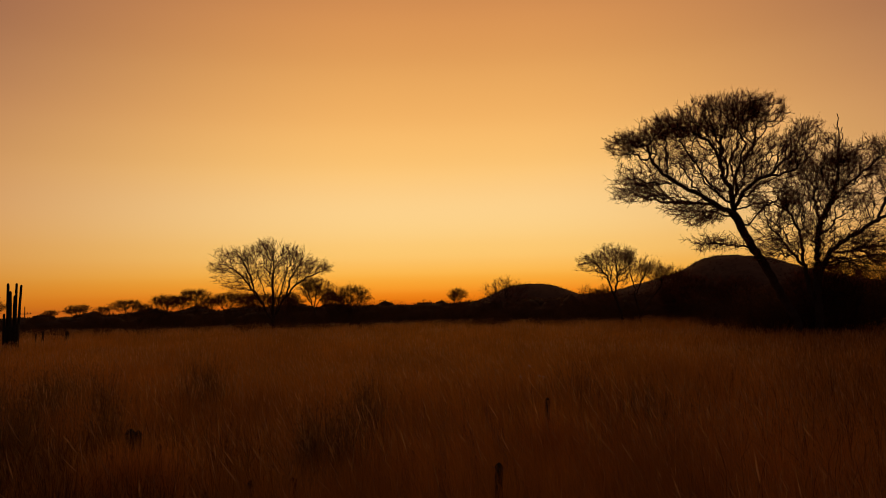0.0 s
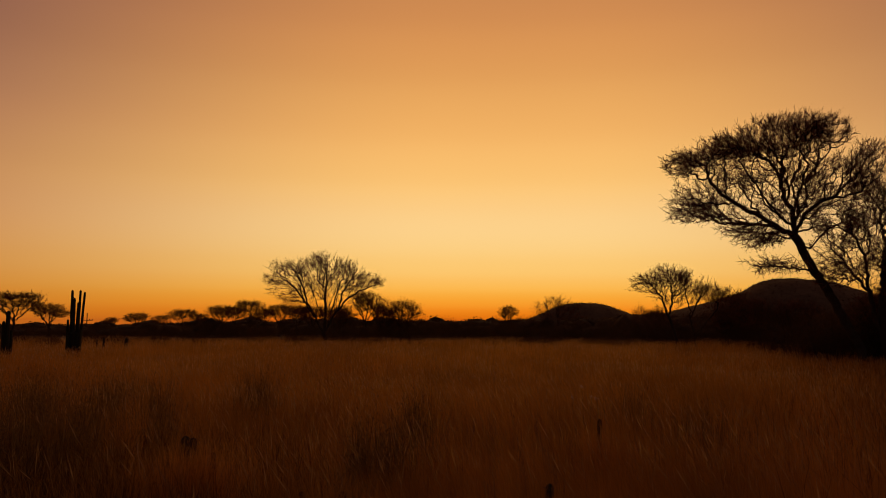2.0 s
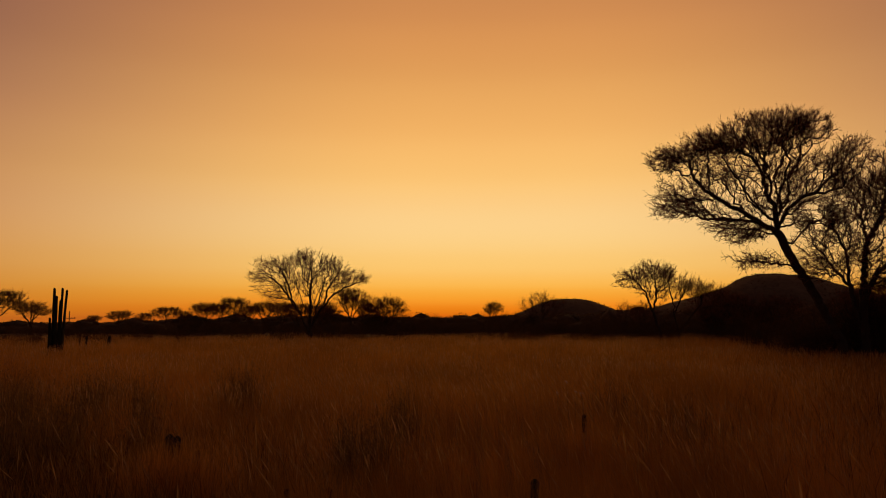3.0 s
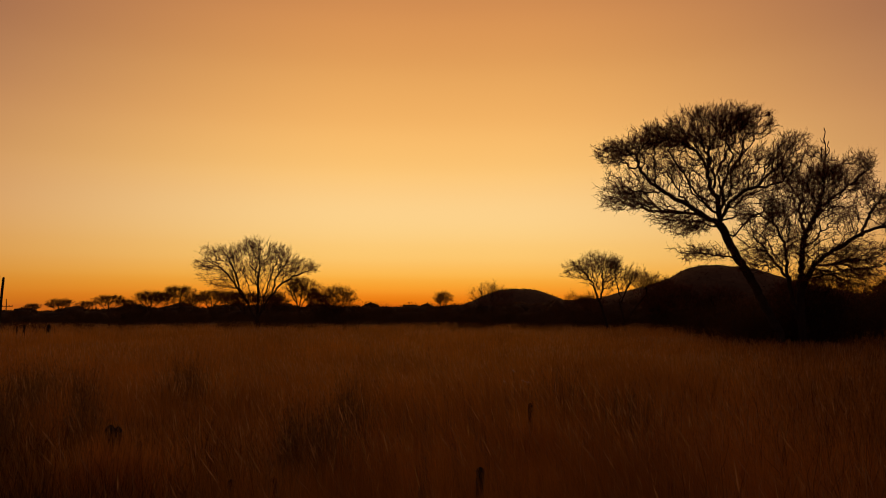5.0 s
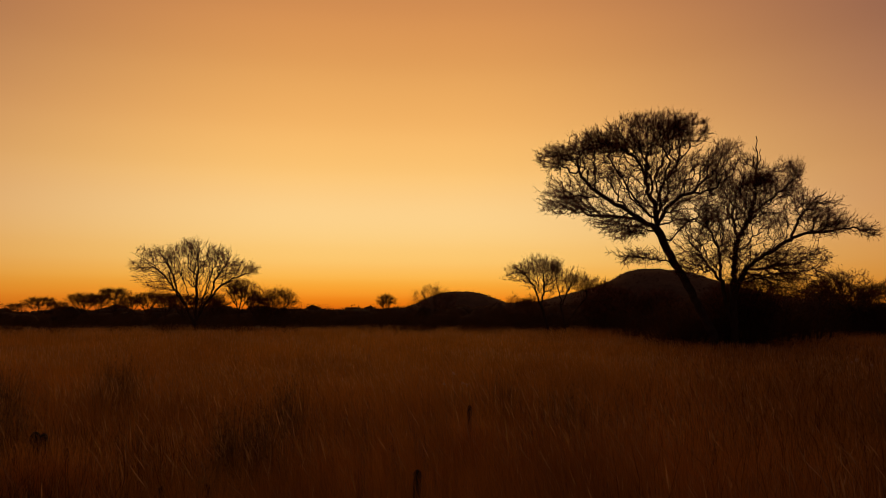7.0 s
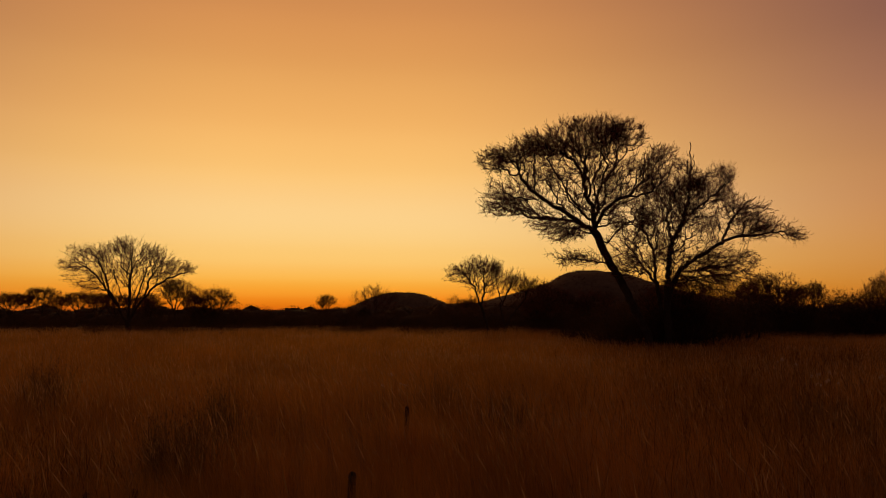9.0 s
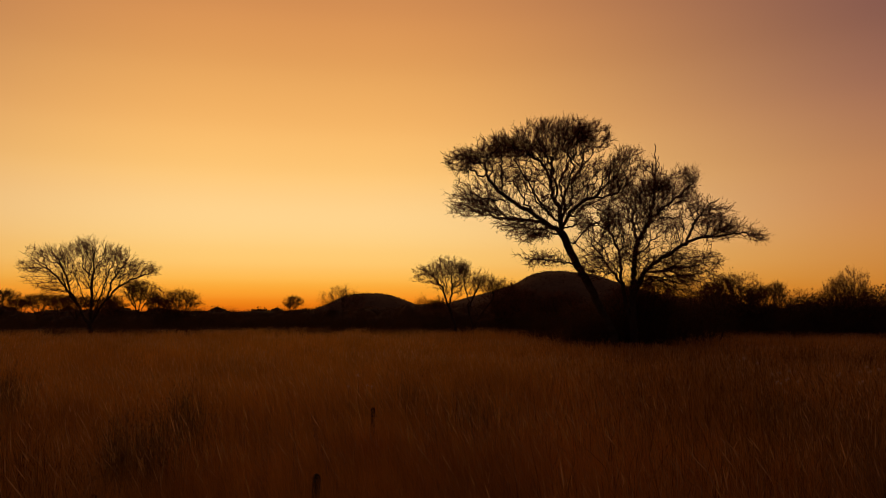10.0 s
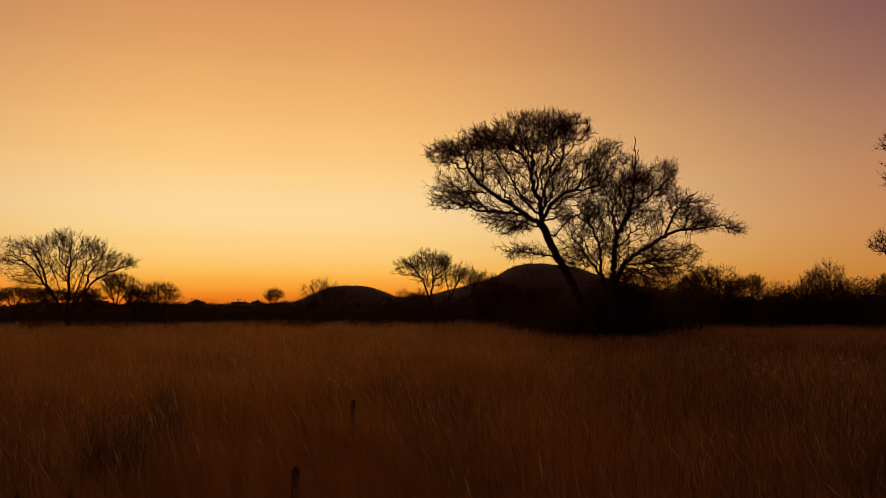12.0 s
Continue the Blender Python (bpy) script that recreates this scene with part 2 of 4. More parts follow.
def tree_data(seed, limbs, lobes, step=0.17, fill=0.5, straight=0.36, tip=0.006, twig_len=0.3, twigs_each=2.2, leaf=0.025, leaf_each=2.0,
              patch=0.55, base_radius=0.16, leaf_mat=None, sides=9, gap=-9.0, shell=0.4, sag=0.04, stout=0.5, kink=0.065, spread=0.5):
    """The meshes of a tree: a list of (part name, mesh)."""
    rng = np.random.default_rng(seed)
    nodes, parents, owner = grow(rng, limbs, lobes, step, fill, straight, gap, shell, sag, kink)
    n = len(nodes)
    load = np.zeros(n)
    kids = np.bincount(parents[parents >= 0], minlength=n)
    power = 2.6
    for i in range(n - 1, -1, -1):
        if kids[i] == 0:
            load[i] = tip ** power
        if parents[i] >= 0:
            load[parents[i]] += load[i]
    rad = load ** (1 / power)
    # the trunk's true girth sets the whole scale of the thick wood
    grown_up = rad > tip * 2.5
    k = base_radius / rad[0]
    rad[grown_up] *= 1 + (k - 1) * np.clip((rad[grown_up] - tip * 2.5) / (rad[0] - tip * 2.5), 0, 1) ** 0.5
    made = []
    for limb in range(len(limbs)):
        ids = np.where(owner == limb)[0]
        rad[ids] = np.minimum(rad[ids], limbs[limb][1])
        line = list(nodes[ids])
        radii = list(rad[ids])
        if parents[ids[0]] >= 0:
            line.insert(0, nodes[parents[ids[0]]])
            radii.insert(0, radii[0] * 1.05)
        else:
            radii[0] *= 1.45
            radii[1] *= 1.15
            line[0] = line[0] - np.array([0, 0, 0.12])
        least = np.linspace(limbs[limb][1] * stout, tip * 2.2, len(radii))
        v, f = sweep(line, np.maximum(radii, least), sides)
        made.append(("trunk" if limb == 0 else "limb", mesh_of("trunk" if limb == 0 else "limb", v, f, BARK, True)))
    ids = np.where(owner < 0)[0]
    r0 = np.minimum(rad[parents[ids]], rad[ids] * 1.25)
    v1, f1 = tubes(nodes[parents[ids]], nodes[ids], r0, rad[ids], 4)
    made.append(("branchwork", mesh_of("branchwork", v1, f1, BARK, True)))
    # twigs: short crooked shoots off the thin wood
    thin = np.where((rad < tip * 2.6) & (owner < 0))[0]
    count = rng.poisson(twigs_each, len(thin))
    stouter = np.where(((rad >= tip * 2.6) & (rad < tip * 9) & (np.arange(n) > 2)))[0]
    thin = np.concatenate([thin, stouter])
    count = np.concatenate([count, rng.poisson(twigs_each * 0.25, len(stouter))])
    src = np.repeat(thin, count)
    along = unit(nodes[src] - nodes[np.maximum(parents[src], 0)])
    middle = nodes[owner >= 0].mean(axis=0) if len(limbs) else np.zeros(3)
    out = unit(nodes[src] - middle)
    d1 = unit(along * 0.7 + out * 0.5 + rng.normal(0, spread, (len(src), 3)) + np.array([0, 0, 0.3]))
    ln = twig_len * rng.uniform(0.35, 1.1, (len(src), 1))
    a = nodes[src] + (nodes[np.maximum(parents[src], 0)] - nodes[src]) * rng.uniform(0, 1, (len(src), 1))
    b = a + d1 * ln * 0.55
    d2 = unit(d1 + rng.normal(0, 0.28, d1.shape) + np.array([0, 0, 0.12]))
    c = b + d2 * ln * 0.5
    e = b + unit(d1 + rng.normal(0, 0.75, d1.shape)) * ln * 0.35
    m = len(src)
    v2, f2 = tubes(a, b, np.full(m, tip * 0.85), np.full(m, tip * 0.6), 3)
    ends = []
    for far in (c, e):
        w = unit(np.cross(far - b, rng.normal(size=b.shape))) * tip * 0.8
        ends.append(np.stack([b - w, b + w, far], axis=1).reshape(-1, 3))
    v4 = np.concatenate(ends)
    made.append(("twig_growth", mesh_of("twig_growth", np.concatenate([v2, v4]), [f2, np.arange(len(v4)).reshape(-1, 3) + len(v2)], TWIG)))
    # leaves in patches
    if leaf_each > 0:
        k = rng.poisson(leaf_each, m)
        w = np.array([noise.noise(Vector(q) * 0.9) for q in a]) * 0.5 + 0.5
        k = np.where(w > patch, k * 2, (k * 0.35).astype(int))
        li = np.repeat(np.arange(m), k)
        pos = np.where(rng.uniform(size=(len(li), 1)) < 0.5, a[li] + (b[li] - a[li]) * rng.uniform(size=(len(li), 1)), b[li] + (c[li] - b[li]) * rng.uniform(size=(len(li), 1)))
        u = unit(rng.normal(size=(len(li), 3)))
        q = unit(np.cross(u, rng.normal(size=(len(li), 3))))
        s = leaf * rng.uniform(0.6, 1.3, (len(li), 1))
        v3 = np.stack([pos, pos + u * s * 0.6 + q * s * 0.7, pos + u * s * 1.2], axis=1).reshape(-1, 3)
        f3 = np.arange(len(li) * 3).reshape(-1, 3)
        made.append(("foliage", mesh_of("foliage", v3, f3, leaf_mat or LEAF)))
    return made


def plant(name, made, m, label, category, group=""):
    """A tree or bush as one thing: an empty at its foot with its parts."""
    foot = new(name)
    foot.matrix_basis = m
    for pname, me in made:
        ob = part(pname, me, foot)
        if pname in ("branchwork", "twig_growth", "foliage"):
            tagged(ob, kind="stuff")
    return tagged(foot, label, category, group)

# ---- ground and hills ----


def ground():
    """One sheet to the horizon, finer near the camera, with slight swells."""
    rings = [0, 1.5, 3, 5, 8, 12, 18, 26, 36, 50, 75, 100, 150, 230, 350, 550, 900, 1500, 2600, 4500]
    seg = 96
    verts, quads = [(0, 0, 0)], []
    for r in rings[1:]:
        for k in range(seg):
            a = 2 * math.pi * k / seg
            x, y = r * math.cos(a), r * math.sin(a)
            verts.append((x, y, ground_z(r) + (0.05 * noise.noise(Vector((x * 0.15, y * 0.15, 0))) if r < 60 else 0.0)))
    for i in range(len(rings) - 2):
        for k in range(seg):
            j = (k + 1) % seg
            quads.append((1 + i * seg + k, 1 + (i + 1) * seg + k, 1 + (i + 1) * seg + j, 1 + i * seg + j))
    tris = [(0, 1 + k, 1 + (k + 1) % seg) for k in range(seg)]
    tagged(new("ground", mesh_of("ground", verts, [np.array(quads), np.array(tris)], SOIL, True)),
           "dry sandy soil under the grassland", "ground", kind="structure")


def hill(az, dist, ridge, deep, seed, scrub=2200):
    """A low rocky hill: a ridge whose crest is given as (metres to the right, height), falling off to the front and the back, rough and with scrub on it."""
    rng = np.random.default_rng(seed)
    side, top = np.array(ridge, dtype=float).T
    nx, ny = 120, 40
    gx, gy = np.linspace(side[0], side[-1], nx), np.linspace(-1, 1, ny)
    crest = np.interp(gx, side, top)
    for _ in range(3):
        crest[1:-1] = (crest[:-2] + 2 * crest[1:-1] + crest[2:]) / 4
    X, Y = np.meshgrid(gx, gy)
    h = crest[None, :] * (1 - np.abs(Y) ** 2.2) ** 0.9
    verts = np.stack([X, Y * deep, h], axis=-1).reshape(-1, 3)
    for v in verts:
        if v[2] > 0.4:
            v[2] += 0.035 * top.max() * noise.fractal(Vector((v[0] * 0.07 + seed, v[1] * 0.07, 0)), 0.8, 2.0, 4)
        else:
            v[2] -= 0.5
    I, J = np.meshgrid(np.arange(nx - 1), np.arange(ny - 1))
    q = np.stack([J * nx + I, J * nx + I + 1, (J + 1) * nx + I + 1, (J + 1) * nx + I], axis=-1).reshape(-1, 4)
    ob = new("hill", mesh_of("hill", verts, q, ROCK, True))
    ob.matrix_basis = place(az, dist)
    tagged(ob, "low rocky hill with thin scrub against the dusk sky", "hill", "hills", "structure")
    # scrub: small tufts of leaf blades all over the slope
    ids = rng.integers(0, len(verts), scrub)
    ids = ids[verts[ids, 2] > 0.5]
    c = verts[ids] + rng.uniform(-1, 1, (len(ids), 3)) * np.array([1.2, 2.0, 0.1])
    big = rng.uniform(0.25, 1.0, (len(ids), 1, 1)) ** 1.5
    k = 12
    p = c[:, None, :] + rng.normal(0, 0.5, (len(ids), k, 3)) * big + np.array([0, 0, 0.4]) * big
    u = unit(rng.normal(size=p.shape)) * big * 0.42
    w = unit(rng.normal(size=p.shape)) * big * 0.3
    v = np.stack([p - u, p + w, p + u], axis=2).reshape(-1, 3)
    sc = part("hill_scrub", mesh_of("hill_scrub", v, np.arange(len(v)).reshape(-1, 3), BUSH_LEAF), ob, "thin dark scrub on the slope")
    tagged(sc, kind="stuff")


ground()
hill(-6.6, 700, [(-62, 0), (-54, 7.5), (-48, 8.5), (-36, 13.8), (-25, 19.3), (-17, 21.5), (-4, 22.0), (9, 21.6), (20, 19.8), (30, 16.0), (40, 11.8), (52, 9.0), (70, 0)], 70, 3)
hill(-20.2, 560, [(-130, 0), (-105, 6.5), (-76, 11.5), (-58, 16.2), (-49, 18.2), (-36, 22.8), (-28, 25.4), (-19, 30.9), (-9, 33.9), (7, 33.5), (17, 31.8), (27, 29.8), (39, 25.2), (60, 19.5), (95, 12.5), (140, 0)], 90, 7, 3000)
hill(-11.5, 900, [(-150, 0), (-90, 11.5), (-30, 15.5), (30, 16.5), (90, 19.0), (150, 14), (200, 0)], 120, 11, 1500)

# ---- the two large acacias ----
BIG_AZ, BIG_D = -22.5, 27.0
leaning = tree_data(
    5,
    [([(0.98, 0, 0), (0.85, 0.0, 0.8), (0.3, 0.0, 1.95), (-0.13, 0.0, 2.82), (-0.52, 0.02, 3.56), (-0.9, 0.05, 4.35)], 0.14),
     ([(-0.9, 0.05, 4.35), (-1.86, -0.3, 4.96), (-2.47, -0.5, 5.37), (-3.16, -0.7, 5.89), (-3.44, -0.7, 6.4), (-3.34, -0.7, 6.95)], 0.085),
     ([(-1.46, -0.2, 4.69), (-2.06, 0.2, 4.83), (-2.88, 0.6, 4.97), (-3.22, 0.8, 4.9), (-3.56, 0.9, 5.24), (-3.84, 1.0, 5.79)], 0.05),
     ([(-0.9, 0.05, 4.35), (-0.93, 0.3, 5.23), (-1.2, 0.5, 5.64), (-1.27, 0.5, 6.18), (-1.21, 0.4, 6.95)], 0.095),
     ([(-1.27, 0.5, 6.25), (-1.48, 0.2, 6.79), (-2.09, 0.0, 7.2)], 0.05),
     ([(-0.93, 0.3, 5.2), (-0.8, 0.9, 5.77), (-0.61, 1.2, 6.24), (-0.14, 1.3, 6.91), (0.2, 1.3, 7.3)], 0.06),
     ([(-0.9, 0.05, 4.4), (-0.55, -0.4, 5.05), (-0.08, -0.7, 5.37), (0.95, -0.9, 5.52), (1.5, -0.9, 6.0)], 0.06),
     ([(-1.1, 0.1, 4.75), (-1.6, -0.7, 5.37), (-1.94, -1.0, 5.98), (-2.4, -1.2, 6.7)], 0.05),
     ([(-0.9, 0.05, 4.5), (-0.2, 0.7, 4.75), (0.6, 1.0, 4.7)], 0.05),
     ([(-0.3, 0.0, 3.2), (-1.0, -0.5, 3.35), (-1.9, -0.8, 3.45)], 0.03)],
    [((-0.9, 0.1, 7.7), (1.75, 1.8, 0.62), 2300), ((-1.6, 0.0, 7.1), (1.6, 1.3, 0.25), 700), ((0.05, 0.4, 7.65), (0.85, 1.0, 0.5), 600), ((-2.85, -0.1, 7.3), (1.1, 1.3, 0.5), 1350), ((-4.0, -0.4, 6.85), (0.9, 1.1, 0.45), 850),
     ((-4.0, 0.4, 5.5), (0.95, 1.1, 0.62), 780), ((-3.2, 0.3, 5.2), (0.8, 0.9, 0.35), 260), ((-1.9, 0.0, 4.42), (0.95, 1.1, 0.42), 800), ((-2.7, 0.0, 4.75), (0.6, 0.8, 0.4), 160),
     ((-2.3, -0.3, 6.2), (1.0, 1.1, 0.6), 280), ((-0.6, 0.2, 6.2), (1.1, 1.3, 0.7), 420), ((-1.3, 0.0, 5.2), (1.4, 1.2, 0.5), 500), ((0.75, -0.7, 6.1), (0.85, 0.9, 0.75), 720), ((1.3, -0.8, 6.7), (0.6, 0.7, 0.45), 260),
     ((0.3, 0.3, 4.9), (1.0, 1.0, 0.6), 420), ((-1.9, 0.0, 6.2), (2.6, 1.7, 1.3), 800), ((0.2, 0.1, 5.6), (1.2, 1.2, 1.2), 700), ((-3.4, 0.2, 6.1), (1.2, 1.2, 0.9), 420), ((-1.5, -0.6, 3.42), (1.15, 0.8, 0.3), 330)],
    step=0.13, fill=0.75, straight=0.26, tip=0.0062, twigs_each=2.4, twig_len=0.33, leaf=0.024, leaf_each=0.35, base_radius=0.135, gap=-0.3, shell=0.55, sag=0.1, stout=0.5, kink=0.13, spread=0.6)
plant("acacia_tree", leaning, place(BIG_AZ, BIG_D), "tall leaning acacia with a nearly bare flat-topped crown", "tree")

upright = tree_data(
    9,
    [([(1.45, 0.6, 0), (1.5, 0.6, 0.9), (1.45, 0.6, 2.4), (1.55, 0.6, 3.2), (1.65, 0.7, 4.09), (2.03, 0.8, 4.64), (2.27, 0.9, 5.52), (2.31, 0.9, 6.32), (2.36, 0.9, 7.0), (2.33, 0.9, 7.5)], 0.13),
     ([(1.5, 0.6, 0.8), (1.15, 0.5, 2.3), (1.1, 0.5, 3.13), (1.03, 0.4, 3.85), (0.67, 0.2, 4.4), (0.16, 0.0, 4.75)], 0.085),
     ([(1.47, 0.6, 2.0), (1.7, 0.4, 2.78), (2.2, 0.2, 3.33), (3.07, 0.0, 3.85), (3.49, -0.1, 4.09), (4.24, -0.2, 4.12), (4.99, -0.3, 4.25), (5.3, -0.3, 4.1)], 0.09),
     ([(1.65, 0.7, 4.2), (1.53, 1.1, 4.72), (1.57, 1.3, 5.36), (1.18, 1.4, 5.85)], 0.06),
     ([(2.15, 0.85, 4.9), (2.58, 0.5, 5.2), (3.04, 0.3, 5.59), (3.5, 0.2, 5.95)], 0.06),
     ([(2.3, 0.9, 5.85), (2.66, 1.2, 6.25), (3.05, 1.4, 6.5)], 0.035),
     ([(2.31, 0.9, 6.2), (2.43, 0.95, 6.65), (2.46, 0.95, 7.05)], 0.028),
     ([(2.3, 0.9, 6.1), (2.22, 0.85, 6.5), (2.23, 0.85, 6.85)], 0.024),
     ([(3.2, 0.0, 3.95), (3.57, 0.4, 4.72), (4.03, 0.6, 5.27), (4.4, 0.7, 5.5)], 0.045),
     ([(1.1, 0.5, 2.6), (0.5, 0.1, 3.45), (0.1, -0.2, 3.95)], 0.05),
     ([(1.6, 0.7, 3.6), (2.1, 1.1, 3.9), (2.2, 1.5, 4.6)], 0.05),
     ([(1.9, 0.3, 2.95), (2.7, 0.7, 3.1), (3.5, 0.9, 3.2)], 0.035)],
    [((1.75, 0.7, 5.4), (0.85, 1.1, 0.8), 720), ((2.35, 0.8, 5.95), (0.8, 0.9, 0.6), 620), ((3.0, 0.6, 5.75), (0.75, 0.9, 0.62), 700), ((3.9, 0.3, 4.95), (0.75, 0.9, 0.5), 420),
     ((4.3, -0.1, 4.35), (0.95, 0.8, 0.36), 560), ((5.25, -0.3, 4.1), (0.5, 0.5, 0.26), 150), ((2.3, 0.8, 4.7), (0.9, 1.0, 0.6), 560), ((0.6, 0.2, 4.6), (0.9, 1.0, 0.75), 800),
     ((1.2, 0.4, 3.7), (1.1, 1.1, 0.8), 620), ((2.7, 0.4, 3.2), (1.2, 1.1, 0.5), 450), ((3.7, 0.4, 3.35), (0.9, 0.8, 0.4), 240), ((0.3, 0.1, 3.2), (0.8, 0.9, 0.6), 420),
     ((2.33, 0.9, 7.0), (0.15, 0.15, 0.4), 10), ((1.9, 0.8, 2.7), (0.9, 0.9, 0.4), 430), ((3.2, 0.5, 2.75), (1.4, 1.0, 0.45), 600), ((2.9, 0.5, 2.35), (1.2, 1.0, 0.35), 350), ((3.3, 0.5, 6.25), (0.5, 0.6, 0.4), 200), ((2.0, 0.8, 6.5), (0.6, 0.7, 0.35), 200), ((2.2, 0.6, 5.0), (1.6, 1.2, 1.25), 700), ((2.5, 0.4, 3.5), (1.9, 1.2, 0.85), 800), ((1.7, 0.6, 5.9), (1.0, 1.0, 0.5), 420), ((0.6, 0.2, 4.0), (1.2, 1.1, 1.1), 600), ((3.7, 0.2, 4.7), (1.3, 1.0, 0.85), 450)],
    step=0.13, fill=0.70, straight=0.25, tip=0.0064, twigs_each=2.1, twig_len=0.36, leaf=0.024, leaf_each=0.35, base_radius=0.13, gap=-0.25, shell=0.6, sag=0.12, stout=0.58, kink=0.14, spread=0.6)
plant("acacia_tree", upright, place(BIG_AZ, BIG_D), "many-stemmed spreading acacia, almost leafless, among low bushes", "tree")

# ---- the lone acacia beyond the grass ----
lone = tree_data(
    21,
    [([(0.02, 0, 0), (0.0, 0, 0.8), (0.0, 0, 1.35), (-0.02, 0.05, 2.18), (0.0, 0.1, 3.25), (0.04, 0.1, 4.3)], 0.13),
     ([(0.03, 0, 0.9), (0.21, -0.1, 1.47), (0.67, -0.3, 2.18), (1.37, -0.5, 3.02), (2.2, -0.6, 3.39), (2.9, -0.6, 3.64)], 0.06),
     ([(-0.03, 0, 0.9), (-0.26, 0.1, 1.35), (-0.86, 0.3, 2.3), (-1.46, 0.5, 3.12), (-2.06, 0.6, 3.83), (-3.0, 0.7, 4.17)], 0.06),
     ([(-0.02, 0, 1.2), (-0.15, -0.3, 1.59), (-0.4, -0.7, 2.54), (-0.89, -1.1, 3.72)], 0.06),
     ([(0.0, 0.0, 1.8), (0.4, 0.7, 2.9), (0.8, 1.1, 4.0)], 0.05),
     ([(0.67, -0.3, 2.18), (1.0, -0.2, 3.2), (1.5, 0.1, 4.1)], 0.05),
     ([(0.05, 0.0, 1.1), (0.3, 0.3, 2.0), (0.6, 0.6, 3.1), (0.95, 0.8, 4.2)], 0.05),
     ([(-0.4, 0.15, 1.5), (-0.9, 0.0, 2.3), (-1.15, -0.2, 3.2), (-1.5, -0.3, 4.0)], 0.05)],
    [((-0.25, 0, 4.85), (1.0, 1.3, 0.55), 1100), ((1.1, 0, 4.5), (0.75, 1.1, 0.6), 720), ((2.1, -0.1, 3.95), (0.95, 1.1, 0.5), 560), ((2.75, -0.4, 3.75), (0.55, 0.7, 0.35), 190),
     ((-1.4, 0.1, 4.35), (0.75, 1.0, 0.6), 560), ((-2.3, 0.2, 4.45), (0.85, 1.1, 0.55), 560), ((-2.8, 0.4, 3.9), (0.7, 0.8, 0.4), 260), ((-1.9, 0.3, 2.8), (0.75, 0.8, 0.45), 260),
     ((-0.9, 0.2, 3.5), (0.7, 0.9, 0.5), 160), ((0.3, 0, 3.9), (1.2, 1.2, 0.6), 360), ((1.6, -0.2, 3.2), (0.7, 0.8, 0.4), 160), ((-1.0, 0.2, 2.2), (0.7, 0.7, 0.4), 140), ((-0.1, 0, 4.0), (2.7, 1.5, 1.15), 1300), ((-1.8, 0.2, 3.3), (1.7, 1.2, 0.7), 600), ((1.6, 0.0, 3.6), (1.7, 1.1, 0.7), 550), ((0.0, 0.0, 3.0), (1.4, 1.2, 0.9), 320)],
    step=0.22, fill=0.38, tip=0.006, twigs_each=1.8, twig_len=0.42, leaf=0.03, leaf_each=0.25, base_radius=0.15, gap=-0.35, shell=0.55, sag=0.06, stout=0.34, spread=0.6)
plant("acacia_tree", lone, place(12.22, 44), "lone umbrella-shaped acacia with bare radiating stems", "tree")

# ---- the smaller acacia before the hill ----
middle = tree_data(
    33,
    [([(-0.66, 0, 0), (-0.7, 0, 0.9), (-1.06, 0, 1.9), (-1.36, 0, 2.9), (-1.9, 0, 3.6), (-2.5, 0.1, 3.9)], 0.075),
     ([(0.24, 0.3, 0.0), (0.25, 0.3, 0.8), (0.06, 0.3, 1.6), (0.0, 0.2, 2.3), (-0.2, 0.1, 3.2), (-0.3, 0.0, 3.9)], 0.085),
     ([(0.25, 0.3, 0.8), (0.6, 0.2, 1.4), (1.24, 0.1, 2.2), (1.5, 0.0, 2.9)], 0.05),
     ([(-1.06, 0, 1.9), (-0.85, 0.2, 2.7), (-0.9, 0.3, 3.6), (-1.0, 0.3, 4.2)], 0.05),
     ([(0.05, 0.3, 1.9), (0.4, -0.2, 2.7), (0.7, -0.4, 3.3)], 0.04)],
    [((-1.1, 0.1, 4.0), (1.15, 1.0, 0.6), 620), ((-2.15, 0.1, 3.65), (0.95, 0.8, 0.55), 400), ((-0.3, 0.1, 3.8), (0.6, 0.7, 0.55), 420), ((0.7, 0.0, 3.3), (0.85, 0.8, 0.55), 400),
     ((1.4, 0.0, 2.95), (0.6, 0.7, 0.4), 220), ((-0.6, 0.1, 3.1), (1.5, 0.9, 0.7), 520)],
    step=0.16, fill=0.85, tip=0.006, twigs_each=2.0, twig_len=0.36, leaf=0.03, leaf_each=0.5, base_radius=0.08, gap=-0.4, shell=0.55, sag=0.08, stout=0.45, spread=0.6)
plant("acacia_tree", middle, place(-13.75, 42), "small twin-stemmed acacia in front of the dark hill", "tree")

